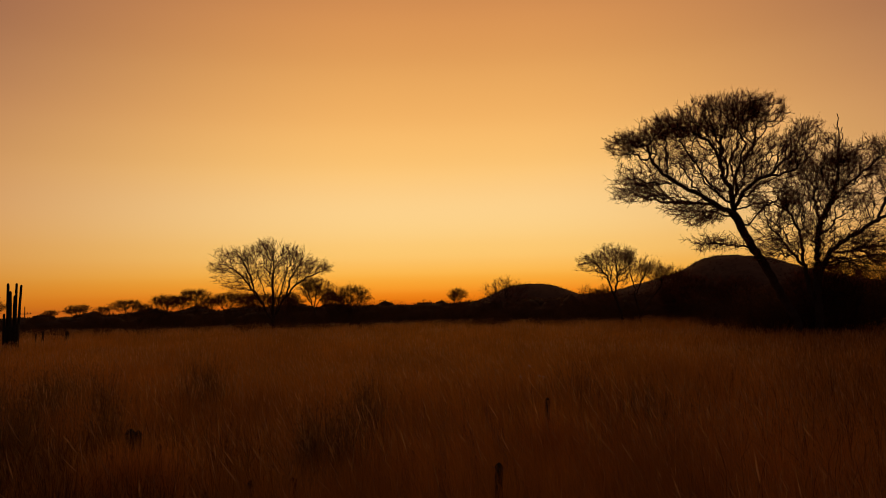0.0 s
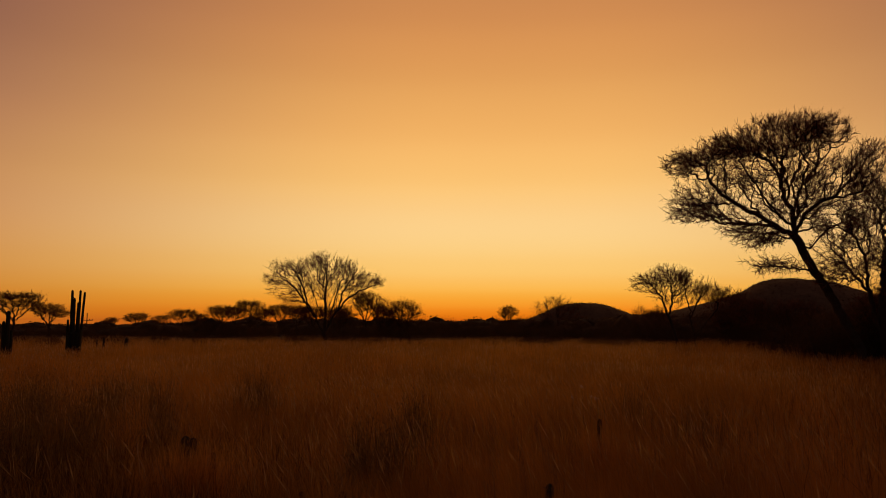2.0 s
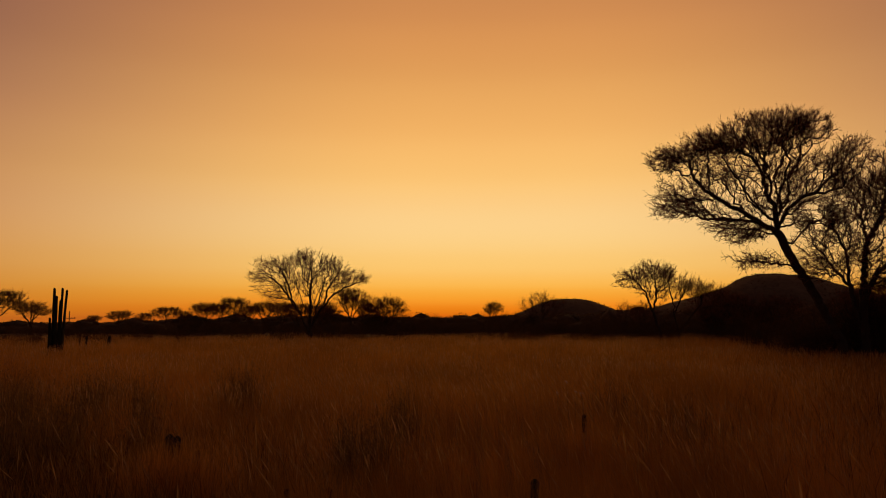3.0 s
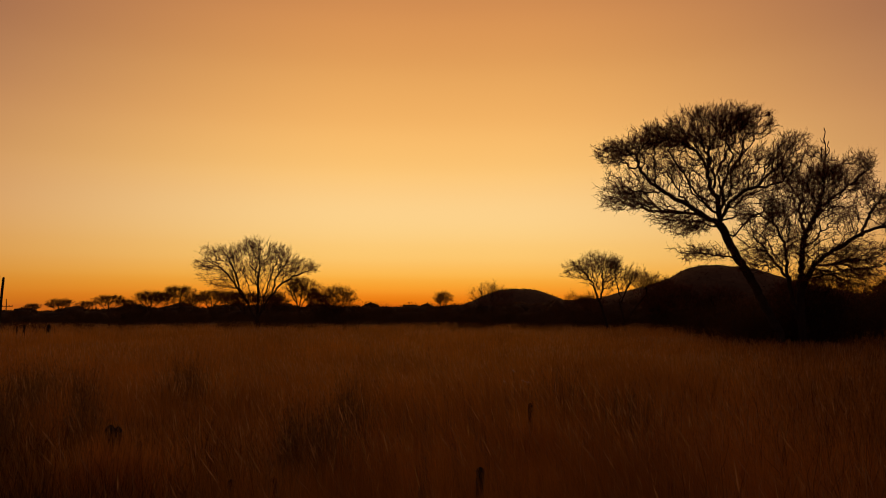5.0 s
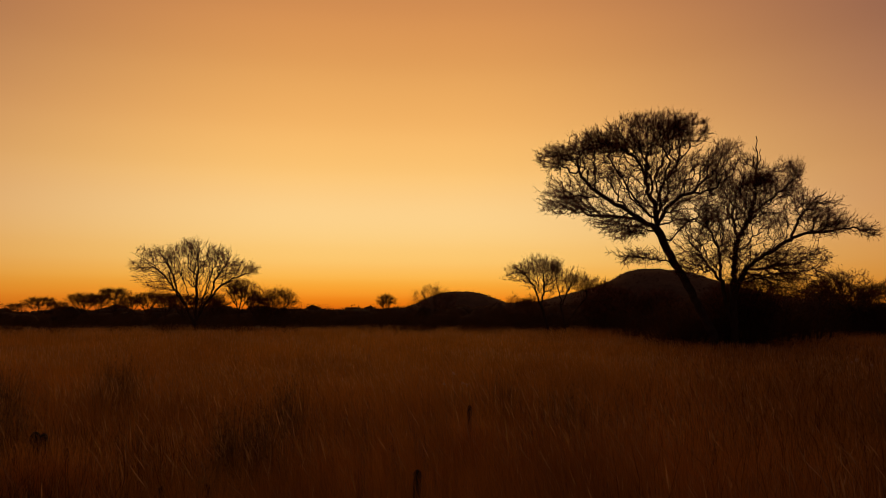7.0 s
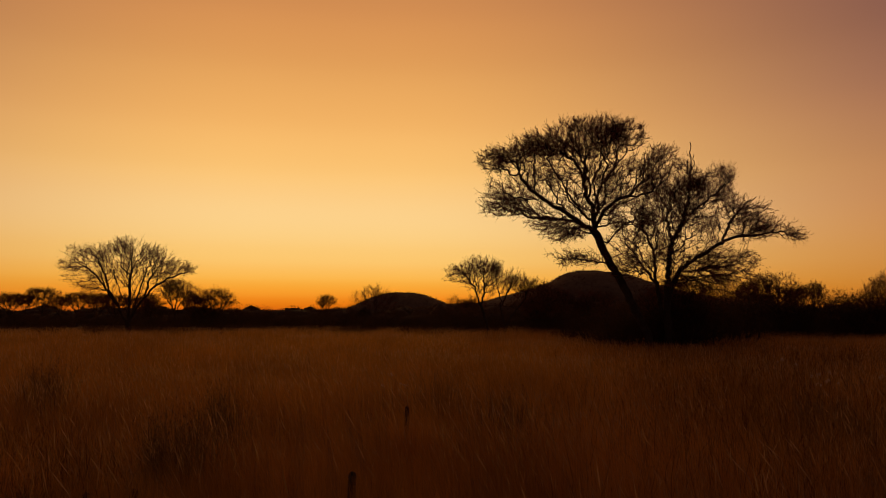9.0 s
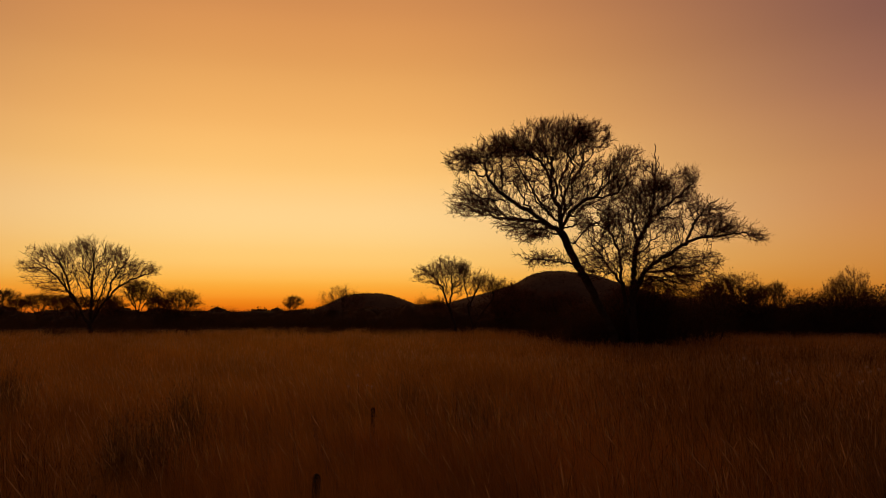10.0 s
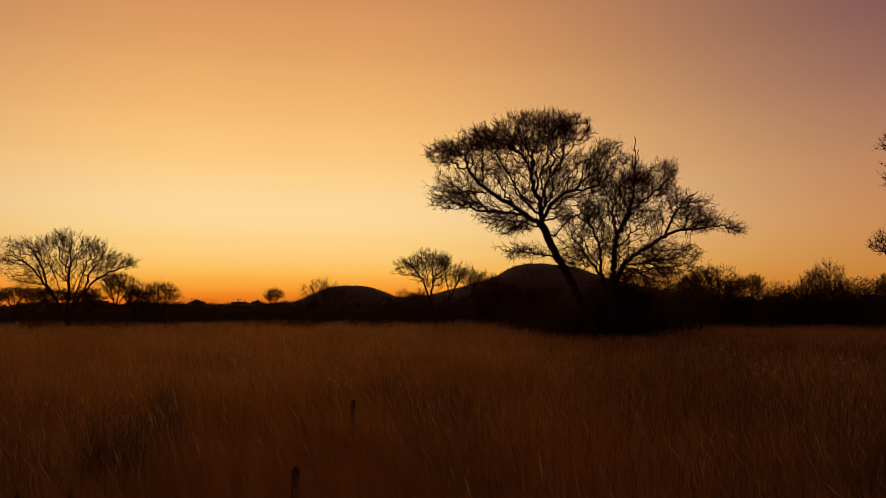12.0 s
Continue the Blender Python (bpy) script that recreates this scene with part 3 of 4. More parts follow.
# ---- the tree at the right end, of which a lobe comes into view, and the small one below it ----
edge = tree_data(
    41,
    [([(0.3, 0, 0), (0.2, 0, 1.6), (0.0, 0, 2.8)], 0.2),
     ([(0.0, 0, 2.8), (-0.8, -0.2, 3.7), (-1.6, -0.3, 4.3), (-2.4, -0.4, 4.7)], 0.08),
     ([(0.0, 0, 2.8), (-0.6, 0.4, 4.2), (-1.4, 0.6, 5.0), (-2.2, 0.6, 5.5)], 0.08),
     ([(0.0, 0, 2.8), (0.7, 0.2, 4.3), (1.5, 0.3, 5.4)], 0.08),
     ([(0.0, 0, 2.8), (0.1, -0.5, 4.5), (0.1, -0.7, 6.0)], 0.08)],
    [((-2.2, 0.4, 5.6), (1.0, 1.1, 0.42), 630), ((-2.0, -0.3, 4.75), (1.0, 1.0, 0.45), 570), ((0, 0, 6.1), (1.9, 1.8, 0.8), 950),
     ((1.8, 0.2, 5.3), (1.2, 1.3, 0.8), 570)],
    step=0.13, fill=0.4, tip=0.0055, base_radius=0.15, twigs_each=2.4, leaf_each=0.8)
plant("acacia_tree", edge, place(-50.6, 22), "spreading acacia with fine bare branches over the grass", "tree")

low_acacia = tree_data(
    43,
    [([(0, 0, 0), (0.0, 0, 1.9), (-0.02, 0, 3.1), (0.1, 0, 4.5)], 0.09),
     ([(0, 0, 2.6), (-0.45, 0.1, 3.4), (-0.95, 0.2, 4.0)], 0.05),
     ([(0, 0, 2.5), (0.5, -0.1, 3.3), (1.0, -0.2, 4.2)], 0.05)],
    [((-0.7, 0.1, 4.1), (0.62, 0.7, 0.5), 300), ((0.1, 0, 4.6), (0.65, 0.7, 0.5), 300), ((1.0, -0.2, 4.3), (0.8, 0.7, 0.5), 300)],
    step=0.14, tip=0.007, twigs_each=2.6, leaf_each=2.0, base_radius=0.1)
plant("acacia_tree", low_acacia, place(-43.9, 36), "small dark acacia rising out of the thicket", "tree")

# ---- trees of the skyline: three flat-topped kinds, each tree its own ----


def flat_topped(seed, wide, high, dense):
    rng = np.random.default_rng(seed)
    fork = high * 0.42
    limbs = [([(0, 0, 0), (0.05, 0, fork * 0.5), (0, 0, fork), (0.05 * wide, 0.1, high * 0.8)], 0.1)]
    for k in range(4):
        a = k * 1.57 + rng.uniform(-0.4, 0.4)
        limbs.append(([(0, 0, fork * 0.85), (0.2 * wide * math.cos(a), 0.2 * wide * math.sin(a), high * 0.62),
                       (0.38 * wide * math.cos(a), 0.38 * wide * math.sin(a), high * 0.82)], 0.05))
    lobes = []
    for k in range(4):
        a = k * 1.57 + 0.5
        lobes.append(((0.26 * wide * math.cos(a), 0.26 * wide * math.sin(a), high * (0.8 + 0.07 * rng.uniform(-1, 1))), (0.27 * wide, 0.27 * wide, high * 0.16), dense * 1.4))
    lobes.append(((0, 0, high * 0.92), (0.3 * wide, 0.3 * wide, high * 0.07), dense * 1.3))
    lobes.append(((0, 0, high * 0.66), (0.3 * wide, 0.3 * wide, high * 0.15), dense * 0.8))
    return tree_data(seed, limbs, lobes, step=0.2, tip=0.0075, twigs_each=3.0, twig_len=0.42, leaf=0.04, leaf_each=2.2, sag=0.12, patch=0.2, base_radius=0.1, sides=6)


KINDS = [flat_topped(51, 4.4, 4.2, 170), flat_topped(52, 3.2, 3.4, 125), flat_topped(53, 3.8, 3.8, 130)]
SIZE = [(4.6, 4.35), (3.4, 3.5), (4.0, 3.95)]
SKYLINE = [  # azimuth, distance, kind, height, width
    (32.3, 80, 0, 4.15, 5.8), (30.3, 78, 1, 3.05, 4.2), (25.0, 105, 1, 2.45, 3.8), (22.0, 100, 0, 2.95, 4.4), (20.8, 97, 1, 2.4, 3.0),
    (19.4, 88, 1, 3.2, 4.1), (18.5, 92, 2, 3.3, 3.0), (17.5, 88, 0, 3.85, 4.0), (15.4, 80, 2, 3.3, 3.4), (14.2, 70, 1, 3.0, 2.8), (10.9, 66, 1, 2.9, 2.4),
    (9.3, 62, 1, 3.95, 3.0), (-1.05, 90, 1, 3.4, 2.6), (23.4, 110, 2, 2.3, 3.0), (26.6, 115, 1, 1.9, 2.6), (16.5, 84, 1, 2.9, 3.0), (13.1, 62, 0, 2.8, 3.2), (11.6, 60, 2, 2.6, 2.6), (8.3, 64, 1, 2.9, 1.8), (-34.9, 80, 1, 4.5, 2.4), (-33.8, 90, 1, 4.5, 3.0), (-42.9, 85, 1, 4.6, 2.6), (-11.4, 60, 2, 2.6, 2.2)]
for az, dist, kind, high, wide in SKYLINE:
    s, h = wide / SIZE[kind][0], high / SIZE[kind][1]
    h *= (high - ground_z(dist)) / high
    m = place(az, dist, 0, az * 37) @ Matrix.Diagonal((s, s, h, 1))
    plant("thorn_tree", KINDS[kind], m, "small flat-topped thorn tree on the dark skyline", "tree", "skyline trees")

# ---- bushes ----


def spray(r, centres, out, length, width):
    """Thin pointed shoots, one triangle each, from centres in the direction out."""
    w = unit(np.cross(out, r.normal(size=out.shape))) * width
    return np.stack([centres - w, centres + w, centres + out * length], axis=1).reshape(-1, 3)


def bush_data(seed, wide, high, leaves=2700, shoots=900, leaf=0.036, lobes=8):
    """A rounded bush: bent stems and a dense cloud of small leaves and pointed shoots in several mounds."""
    r = np.random.default_rng(seed)
    made = []
    for k in range(5):
        a = k * 1.26 + r.uniform(-0.4, 0.4)
        s = r.uniform(0.18, 0.36) * wide
        line = bend([(0.05 * math.cos(a), 0.05 * math.sin(a), -0.05), (s * 0.5 * math.cos(a), s * 0.5 * math.sin(a), high * 0.35),
                     (s * math.cos(a), s * math.sin(a), high * r.uniform(0.6, 0.8))], 0.3, r, 0.03)
        v, f = sweep(line, np.linspace(0.045, 0.012, len(line)), 5)
        made.append(("stem", mesh_of("stem", v, f, BARK, True)))
    mid, size = [(0, 0, high * 0.55), (0, 0, high * 0.2)], [(0.36 * wide, 0.36 * wide, high * 0.42), (0.4 * wide, 0.4 * wide, high * 0.22)]
    for k in range(lobes):
        a = k * 6.28 / lobes + r.uniform(-0.4, 0.4)
        d = r.uniform(0.2, 0.34) * wide
        q = r.uniform(0.17, 0.27)
        mid.append((d * math.cos(a), d * math.sin(a), high * r.uniform(0.18, 0.7)))
        size.append((q * wide, q * wide, high * r.uniform(0.2, 0.3)))
    mid, size = np.array(mid), np.array(size)
    V = []
    for n, kind in ((leaves, 0), (shoots, 1)):
        which = r.integers(0, len(mid), n)
        d = unit(r.normal(size=(n, 3)))
        d[:, 2] = np.where(r.uniform(size=n) < 0.6, np.abs(d[:, 2]), d[:, 2])
        p = mid[which] + d * size[which] * (r.uniform(0.05, 1.0, (n, 1)) ** 0.4)
        p[:, 2] = np.maximum(p[:, 2], 0.08)
        if kind == 0:
            u = unit(r.normal(size=(n, 3))) * leaf * r.uniform(0.6, 1.5, (n, 1))
            w = unit(np.cross(u, r.normal(size=(n, 3)))) * leaf * 0.8
            V.append(np.stack([p - u, p + w, p + u], axis=1).reshape(-1, 3))
        else:
            out = unit(d + r.normal(0, 0.35, (n, 3)) + np.array([0, 0, 0.45]))
            V.append(spray(r, p, out, r.uniform(0.08, 0.22, (n, 1)), 0.007))
    v = np.concatenate(V)
    made.append(("foliage", mesh_of("foliage", v, np.arange(len(v)).reshape(-1, 3), BUSH_LEAF)))
    return made


BUSHES = [bush_data(61, 3.0, 2.4), bush_data(62, 2.6, 2.0), bush_data(63, 3.4, 2.8), bush_data(64, 2.4, 2.6)]
BUSH_H = [2.4, 2.0, 2.8, 2.6]
FAR_BUSHES = [bush_data(71 + k, w, h, 1800, 450, 0.038) for k, (w, h) in enumerate([(3.0, 2.4), (2.6, 2.0), (3.4, 2.8), (2.4, 2.6)])]


def thorn_bush_data(seed, wide, high, dense, leaf_each):
    rng = np.random.default_rng(seed)
    limbs = [([(0, 0, 0), (0, 0.02, high * 0.3), (0.05, 0, high * 0.8)], 0.05)]
    for k in range(6):
        a = k * 1.05 + rng.uniform(-0.4, 0.4)
        s = rng.uniform(0.26, 0.44) * wide
        limbs.append(([(0.02 * math.cos(a), 0.02 * math.sin(a), high * 0.1), (s * 0.5 * math.cos(a), s * 0.5 * math.sin(a), high * 0.45),
                       (s * math.cos(a), s * math.sin(a), high * rng.uniform(0.68, 0.85))], 0.03))
    lobes = [((0, 0, high * 0.72), (0.45 * wide, 0.45 * wide, high * 0.27), dense)]
    return tree_data(seed, limbs, lobes, step=0.18, tip=0.0065, twig_len=0.5, twigs_each=2.0, sag=0.1, gap=-0.25, leaf=0.05, leaf_each=leaf_each, base_radius=0.045, sides=5)


BARE = thorn_bush_data(65, 3.2, 3.4, 900, 0.0)
SPARSE = thorn_bush_data(66, 2.8, 3.6, 1000, 1.2)
DENSE = thorn_bush_data(67, 3.0, 3.6, 1900, 2.2)
for az, dist, made, high, wide in [(-4.65, 60, BARE, 3.65, 3.9), (-10.4, 55, BARE, 2.85, 1.4), (-11.9, 52, BARE, 2.8, 2.0), (-39.5, 45, SPARSE, 4.0, 2.1), (-38.5, 47, SPARSE, 3.6, 1.6),
                                   (6.7, 56, DENSE, 3.15, 3.2), (7.8, 57, SPARSE, 3.3, 2.0), (-16.1, 48, SPARSE, 3.75, 2.8), (-17.2, 50, SPARSE, 3.6, 2.4), (-32.2, 45, DENSE, 3.8, 3.6), (-31.0, 46, DENSE, 3.3, 2.6),
                                   (-26.6, 30, DENSE, 2.95, 2.4), (-25.4, 29, DENSE, 2.7, 2.2),
                                   (-18.3, 44, DENSE, 2.95, 3.4), (-20.4, 43, DENSE, 2.8, 3.2), (-16.4, 46, DENSE, 2.6, 2.4)]:
    own, oh = {id(BARE): (3.2, 3.5), id(SPARSE): (2.8, 3.7), id(DENSE): (3.1, 3.7)}[id(made)]
    words = "bare thorn bush with spiky twigs above the thicket" if made is BARE else "rounded thorn bush with fine twigs and few leaves"
    plant("thorn_bush", made, place(az, dist, 0, az * 53) @ Matrix.Diagonal((wide / own, wide / own, high / oh, 1)), words, "bush", "thorn bushes")
for az, dist, kind, high in [(6.9, 55, 2, 2.5), (5.3, 55, 1, 2.3), (3.4, 60, 1, 2.15), (-2.2, 62, 0, 2.3), (-0.6, 70, 1, 2.4), (-15.2, 50, 0, 2.7), (-17.3, 47, 0, 3.0), (-31.9, 46, 2, 3.3), (-33.0, 46, 1, 3.2),
                            (-29.6, 44, 2, 3.1), (-34.4, 45, 0, 3.0), (-36.0, 45, 2, 3.05), (-37.6, 46, 0, 3.1), (-38.6, 45, 2, 3.2), (-40.0, 45, 2, 3.2), (-41.6, 46, 0, 3.1), (-43.2, 45, 2, 3.3), (-45.0, 44, 2, 3.2), (-46.8, 45, 0, 3.2), (-48.6, 44, 2, 3.2),
                            (-23.0, 28.6, 0, 2.4), (-22.2, 27.4, 1, 1.7), (-24.6, 28.8, 2, 2.7), (-26.3, 28.6, 0, 2.4), (-21.9, 29, 1, 1.9), (-27.0, 29.5, 2, 2.75), (-20.4, 33, 1, 2.0), (-18.6, 36, 3, 2.2), (-26.2, 31, 2, 2.7),
                            (-28.4, 31, 2, 2.95), (-27.2, 30.5, 2, 2.85), (-29.4, 34, 2, 3.1), (-30.6, 34, 2, 3.25), (-25.2, 29.4, 2, 2.7), (-24.0, 36, 2, 2.7), (-22.0, 40, 2, 2.5)]:
    plant("bush", BUSHES[kind], place(az, dist, 0, az * 71) @ Matrix.Scale(high / BUSH_H[kind], 4), "dense dark bush with small dry leaves", "bush", "bushes")

# the belt of thicket behind the grass: its tops follow the skyline
SKY_AZ = [-56, -50, -41, -31, -26, -20, -13, -9.6, -3, 3, 12, 20, 26, 33, 42, 50]
SKY_EL = [2.1, 2.1, 2.05, 1.9, 1.45, 1.0, 0.65, 0.5, 0.35, 0.28, 0.3, 0.15, -0.18, -0.32, -0.35, -0.35]


def skyline(az):
    """The height of the thicket's top, in degrees over the level, with its rises and dips."""
    return np.interp(az, SKY_AZ, SKY_EL) + 0.13 * np.sin(np.asarray(az) * 1.9) + 0.09 * np.sin(np.asarray(az) * 4.7 + 1.0) - 0.06


rng = np.random.default_rng(77)
for row, (dist, gap) in enumerate([(42, 2.6), (48, 2.0), (56, 2.0), (68, 2.2)]):
    az = -54.0 + rng.uniform(0, 1)
    while az < 44:
        d = dist * rng.uniform(0.95, 1.06)
        el = float(skyline(az))
        high = (1.65 + d * math.tan(radians(el))) * rng.uniform(0.74, 1.04) * (0.75 if row == 0 else 1.0)
        kind = int(rng.integers(0, 4))
        s = max(0.4, high / BUSH_H[kind])
        wide = s * rng.uniform(0.95, 1.5)
        turn = rng.uniform(0, 360)
        if not (d < 46 and 10.8 < az < 13.6):  # the lone acacia stands clear
            plant("bush", (BUSHES if row < 2 else FAR_BUSHES)[kind], place(az, d, 0, turn) @ Matrix.Diagonal((wide, wide, s, 1)),
                  "dense dark bush in the thicket behind the grass", "bush", "thicket")
        az += gap * rng.uniform(0.6, 1.4) * (1.0 if az < 20 else 0.8)


def far_woods():
    """The woods behind the belt: rows of leafy mounds all round, each a lumpy mass with a fringe of small leaves."""
    r = np.random.default_rng(91)
    n = 1500
    az = np.concatenate([r.uniform(-60, 48, 1250), r.uniform(48, 300, 250)])
    d = r.uniform(85, 230, n)
    el = skyline(az)
    fall = -0.0075 * np.maximum(0, d - 75)
    top = np.maximum(0.3, (1.65 + d * np.tan(np.radians(np.minimum(el - 0.03, 0.6)))) * r.uniform(0.55, 1.02, n)) - fall
    c = np.stack([-np.sin(np.radians(az)) * d, np.cos(np.radians(az)) * d, fall - 0.1], axis=1)
    wide = r.uniform(1.3, 3.0, n) * (0.6 + d / 250)
    # each mass: three rings of eight and a crown point
    ring = np.arange(8) * np.pi / 4
    rows = [(1.0, 0.0), (0.96, 0.4), (0.66, 0.75)]
    local = np.array([(f * math.cos(q), f * math.sin(q), h) for f, h in rows for q in ring] + [(0, 0, 0.92)])
    lump = local[None, :, :] * (1 + r.normal(0, 0.09, (n, 25, 1)))
    mass = c[:, None, :] + lump * np.stack([wide, wide, top], axis=1)[:, None, :]
    i = np.arange(8)
    j = (i + 1) % 8
    quads = np.concatenate([np.stack([k * 8 + i, k * 8 + j, k * 8 + 8 + j, k * 8 + 8 + i], axis=1) for k in range(2)])
    caps = np.stack([16 + i, 16 + j, np.full(8, 24)], axis=1)
    base = (np.arange(n) * 25)[:, None, None]
    # the fringe
    k = 80
    q, h = r.uniform(0, 2 * np.pi, (n, k)), r.uniform(0.1, 1.0, (n, k)) ** 0.6
    f = np.sqrt(np.clip(1 - h ** 2.2, 0, 1)) * 1.02
    p = c[:, None, :] + np.stack([f * np.cos(q), f * np.sin(q), h * r.uniform(0.94, 1.06, (n, k))], axis=2) * np.stack([wide, wide, top], axis=1)[:, None, :]
    size = (d * 0.0011)[:, None, None] * r.uniform(0.6, 1.5, (n, k, 1))
    u, w = unit(r.normal(size=p.shape)) * size, unit(r.normal(size=p.shape)) * size
    v = np.stack([p - u, p + w, p + u], axis=2).reshape(-1, 3)
    tris = np.concatenate([(base + caps).reshape(-1, 3), np.arange(len(v)).reshape(-1, 3) + n * 25])
    tagged(new("far_woods", mesh_of("far_woods", np.concatenate([mass.reshape(-1, 3), v]), [(base + quads).reshape(-1, 4), tris], BUSH_LEAF)),
           "dark scrub woodland along the horizon", "woods", kind="stuff")


far_woods()

# ---- cacti ----


def column_mesh(height, radius, seed, lean=(0.0, 0.0), ribs=7):
    """A ribbed cactus column with a rounded top."""
    r = np.random.default_rng(seed)
    rows, seg = 16, ribs * 4
    cap = min(0.2, 1.2 * radius / height)
    verts, quads = [], []
    for i in range(rows + 1):
        f = i / rows if i < 9 else 1 - (1.2 * radius / height) * (1 - (i - 9) / 7) ** 1.6 if i > 9 else 0.72
        z = height * f
        taper = (0.88 + 0.12 * math.sin(f * 3.0)) * (math.sqrt(max(0.0, 1 - ((f - 1 + cap) / cap) ** 2)) if f > 1 - cap else 1.0)
        taper = max(taper, 0.12) * (1 + 0.05 * math.sin(z * 6 + seed) + r.normal(0, 0.012))
        for k in range(seg):
            a = 2 * math.pi * k / seg
            rr = radius * taper * (0.86 + 0.14 * abs(math.cos(ribs * a / 2)) ** 0.7)
            verts.append((rr * math.cos(a) + lean[0] * f * f, rr * math.sin(a) + lean[1] * f * f, z))
    for i in range(rows):
        for k in range(seg):
            j = (k + 1) % seg
            quads.append((i * seg + k, i * seg + j, (i + 1) * seg + j, (i + 1) * seg + k))
    verts.append((lean[0], lean[1], height + radius * 0.05))
    tris = [(rows * seg + k, rows * seg + (k + 1) % seg, len(verts) - 1) for k in range(seg)]
    return mesh_of("column", verts, [np.array(quads), np.array(tris)], CACTUS, True)


def spine_mesh(height, radius, seed, lean, ribs=7):
    r = np.random.default_rng(seed + 500)
    pts0, pts1 = [], []
    for k in range(ribs):
        a = 2 * math.pi * k / ribs
        for z in np.arange(0.05, height * 0.97, 0.06):
            f = z / height
            for _ in range(2):
                d = Vector((math.cos(a), math.sin(a), 0)) + Vector(r.normal(0, 0.5, 3))
                b = Vector((radius * 0.95 * math.cos(a) + lean[0] * f * f, radius * 0.95 * math.sin(a) + lean[1] * f * f, z))
                pts0.append(b)
                pts1.append(b + d.normalized() * 0.025)
    n = len(pts0)
    v, f = tubes(np.array(pts0), np.array(pts1), np.full(n, 0.0011), np.full(n, 0.0003), 3)
    return mesh_of("spines", v, f, SPINE)


def cactus(m, columns, label, group, seed, spines=True):
    foot = new("column_cactus")
    foot.matrix_basis = m
    for i, (x, y, h, rad, lx) in enumerate(columns):
        ob = part("column", column_mesh(h, rad, seed + i, (lx, 0.0)), foot)
        ob.location = (x, y, -0.03)
        if spines:
            tagged(part("spines", spine_mesh(h, rad, seed + i, (lx, 0.0)), ob, "short pale spines along the ribs"), kind="stuff")
    return tagged(foot, label, "cactus", group)


cactus(place(28.72, 32), [(-0.27, 0.05, 1.66, 0.048, 0.0), (-0.15, 0.1, 2.74, 0.054, -0.01), (-0.08, -0.1, 2.45, 0.054, 0.0), (0.04, 0.05, 2.3, 0.055, 0.02), (0.08, -0.05, 2.74, 0.045, 0.03),
                              (0.17, 0.1, 2.68, 0.048, 0.09), (-0.2, -0.12, 1.2, 0.06, 0.0), (0.14, -0.15, 1.3, 0.06, 0.0), (-0.06, -0.16, 1.25, 0.075, 0.0), (0.05, -0.17, 1.2, 0.075, 0.0)],
       "tall clustered column cactus standing in the grass", "cacti", 101, False)
cactus(place(32.65, 30), [(0.0, 0.0, 1.95, 0.075, 0.0), (-0.12, 0.05, 1.6, 0.06, 0.0), (0.1, 0.08, 1.3, 0.06, 0.02)], "clustered column cactus standing in the grass", "cacti", 121, False)
for i, (az, dist, h, rad) in enumerate([(27.0, 36, 0.9, 0.05), (27.4, 37, 0.8, 0.035), (25.6, 36, 0.9, 0.08)]):
    cactus(place(az, dist), [(0, 0, h, rad, 0.02)], "young single column cactus in the grass", "young cacti", 140 + i, False)
for i, (az, dist, h, rad, more) in enumerate([(-3.66, 5.0, 0.68, 0.028, []), (-7.3, 8.0, 0.72, 0.025, []),
                                              (21.75, 6.5, 0.78, 0.045, [(0.055, 0.03, 0.76, 0.036, 0.01)]), (22.9, 6.2, 0.65, 0.022, []), (19.9, 6.3, 0.68, 0.022, []),
                                              (13.9, 5.1, 0.61, 0.03, []), (11.0, 5.1, 0.61, 0.032, [])]):
    cactus(place(az, dist), [(0, 0, h, rad, 0.01), *more], "young dark column cactus half hidden in dry grass", "young cacti", 160 + 5 * i)

# ---- the pole on the horizon ----


def line_pole():
    foot = new("utility_pole")
    foot.matrix_basis = place(28.04, 400)
    v, f = sweep([(0, 0, -0.3), (0, 0, 3), (0.02, 0, 5), (0, 0, 6.7)], [0.24, 0.22, 0.2, 0.18], 10)
    part("pole", mesh_of("pole", v, f, POLE_WOOD, True), foot)
    v, f = sweep([(-1.8, 0, 3.4), (-0.4, 0, 3.4), (0.5, 0, 3.4), (2.5, 0, 3.45)], [0.12, 0.12, 0.12, 0.12], 6)
    arm = part("cross_arm", mesh_of("cross_arm", v, f, POLE_WOOD), foot)
    for x in (-1.6, 1.1, 2.3):
        v, f = sweep([(x, 0, 3.45), (x, 0, 3.65), (x, 0, 3.85), (x, 0, 4.0)], [0.1, 0.2, 0.2, 0.12], 8)
        part("insulator", mesh_of("insulator", v, f, PORCELAIN, True), arm)
    tagged(foot, "distant wooden utility pole with a cross arm", "utility pole")


line_pole()

# ---- weeds and the grass ----


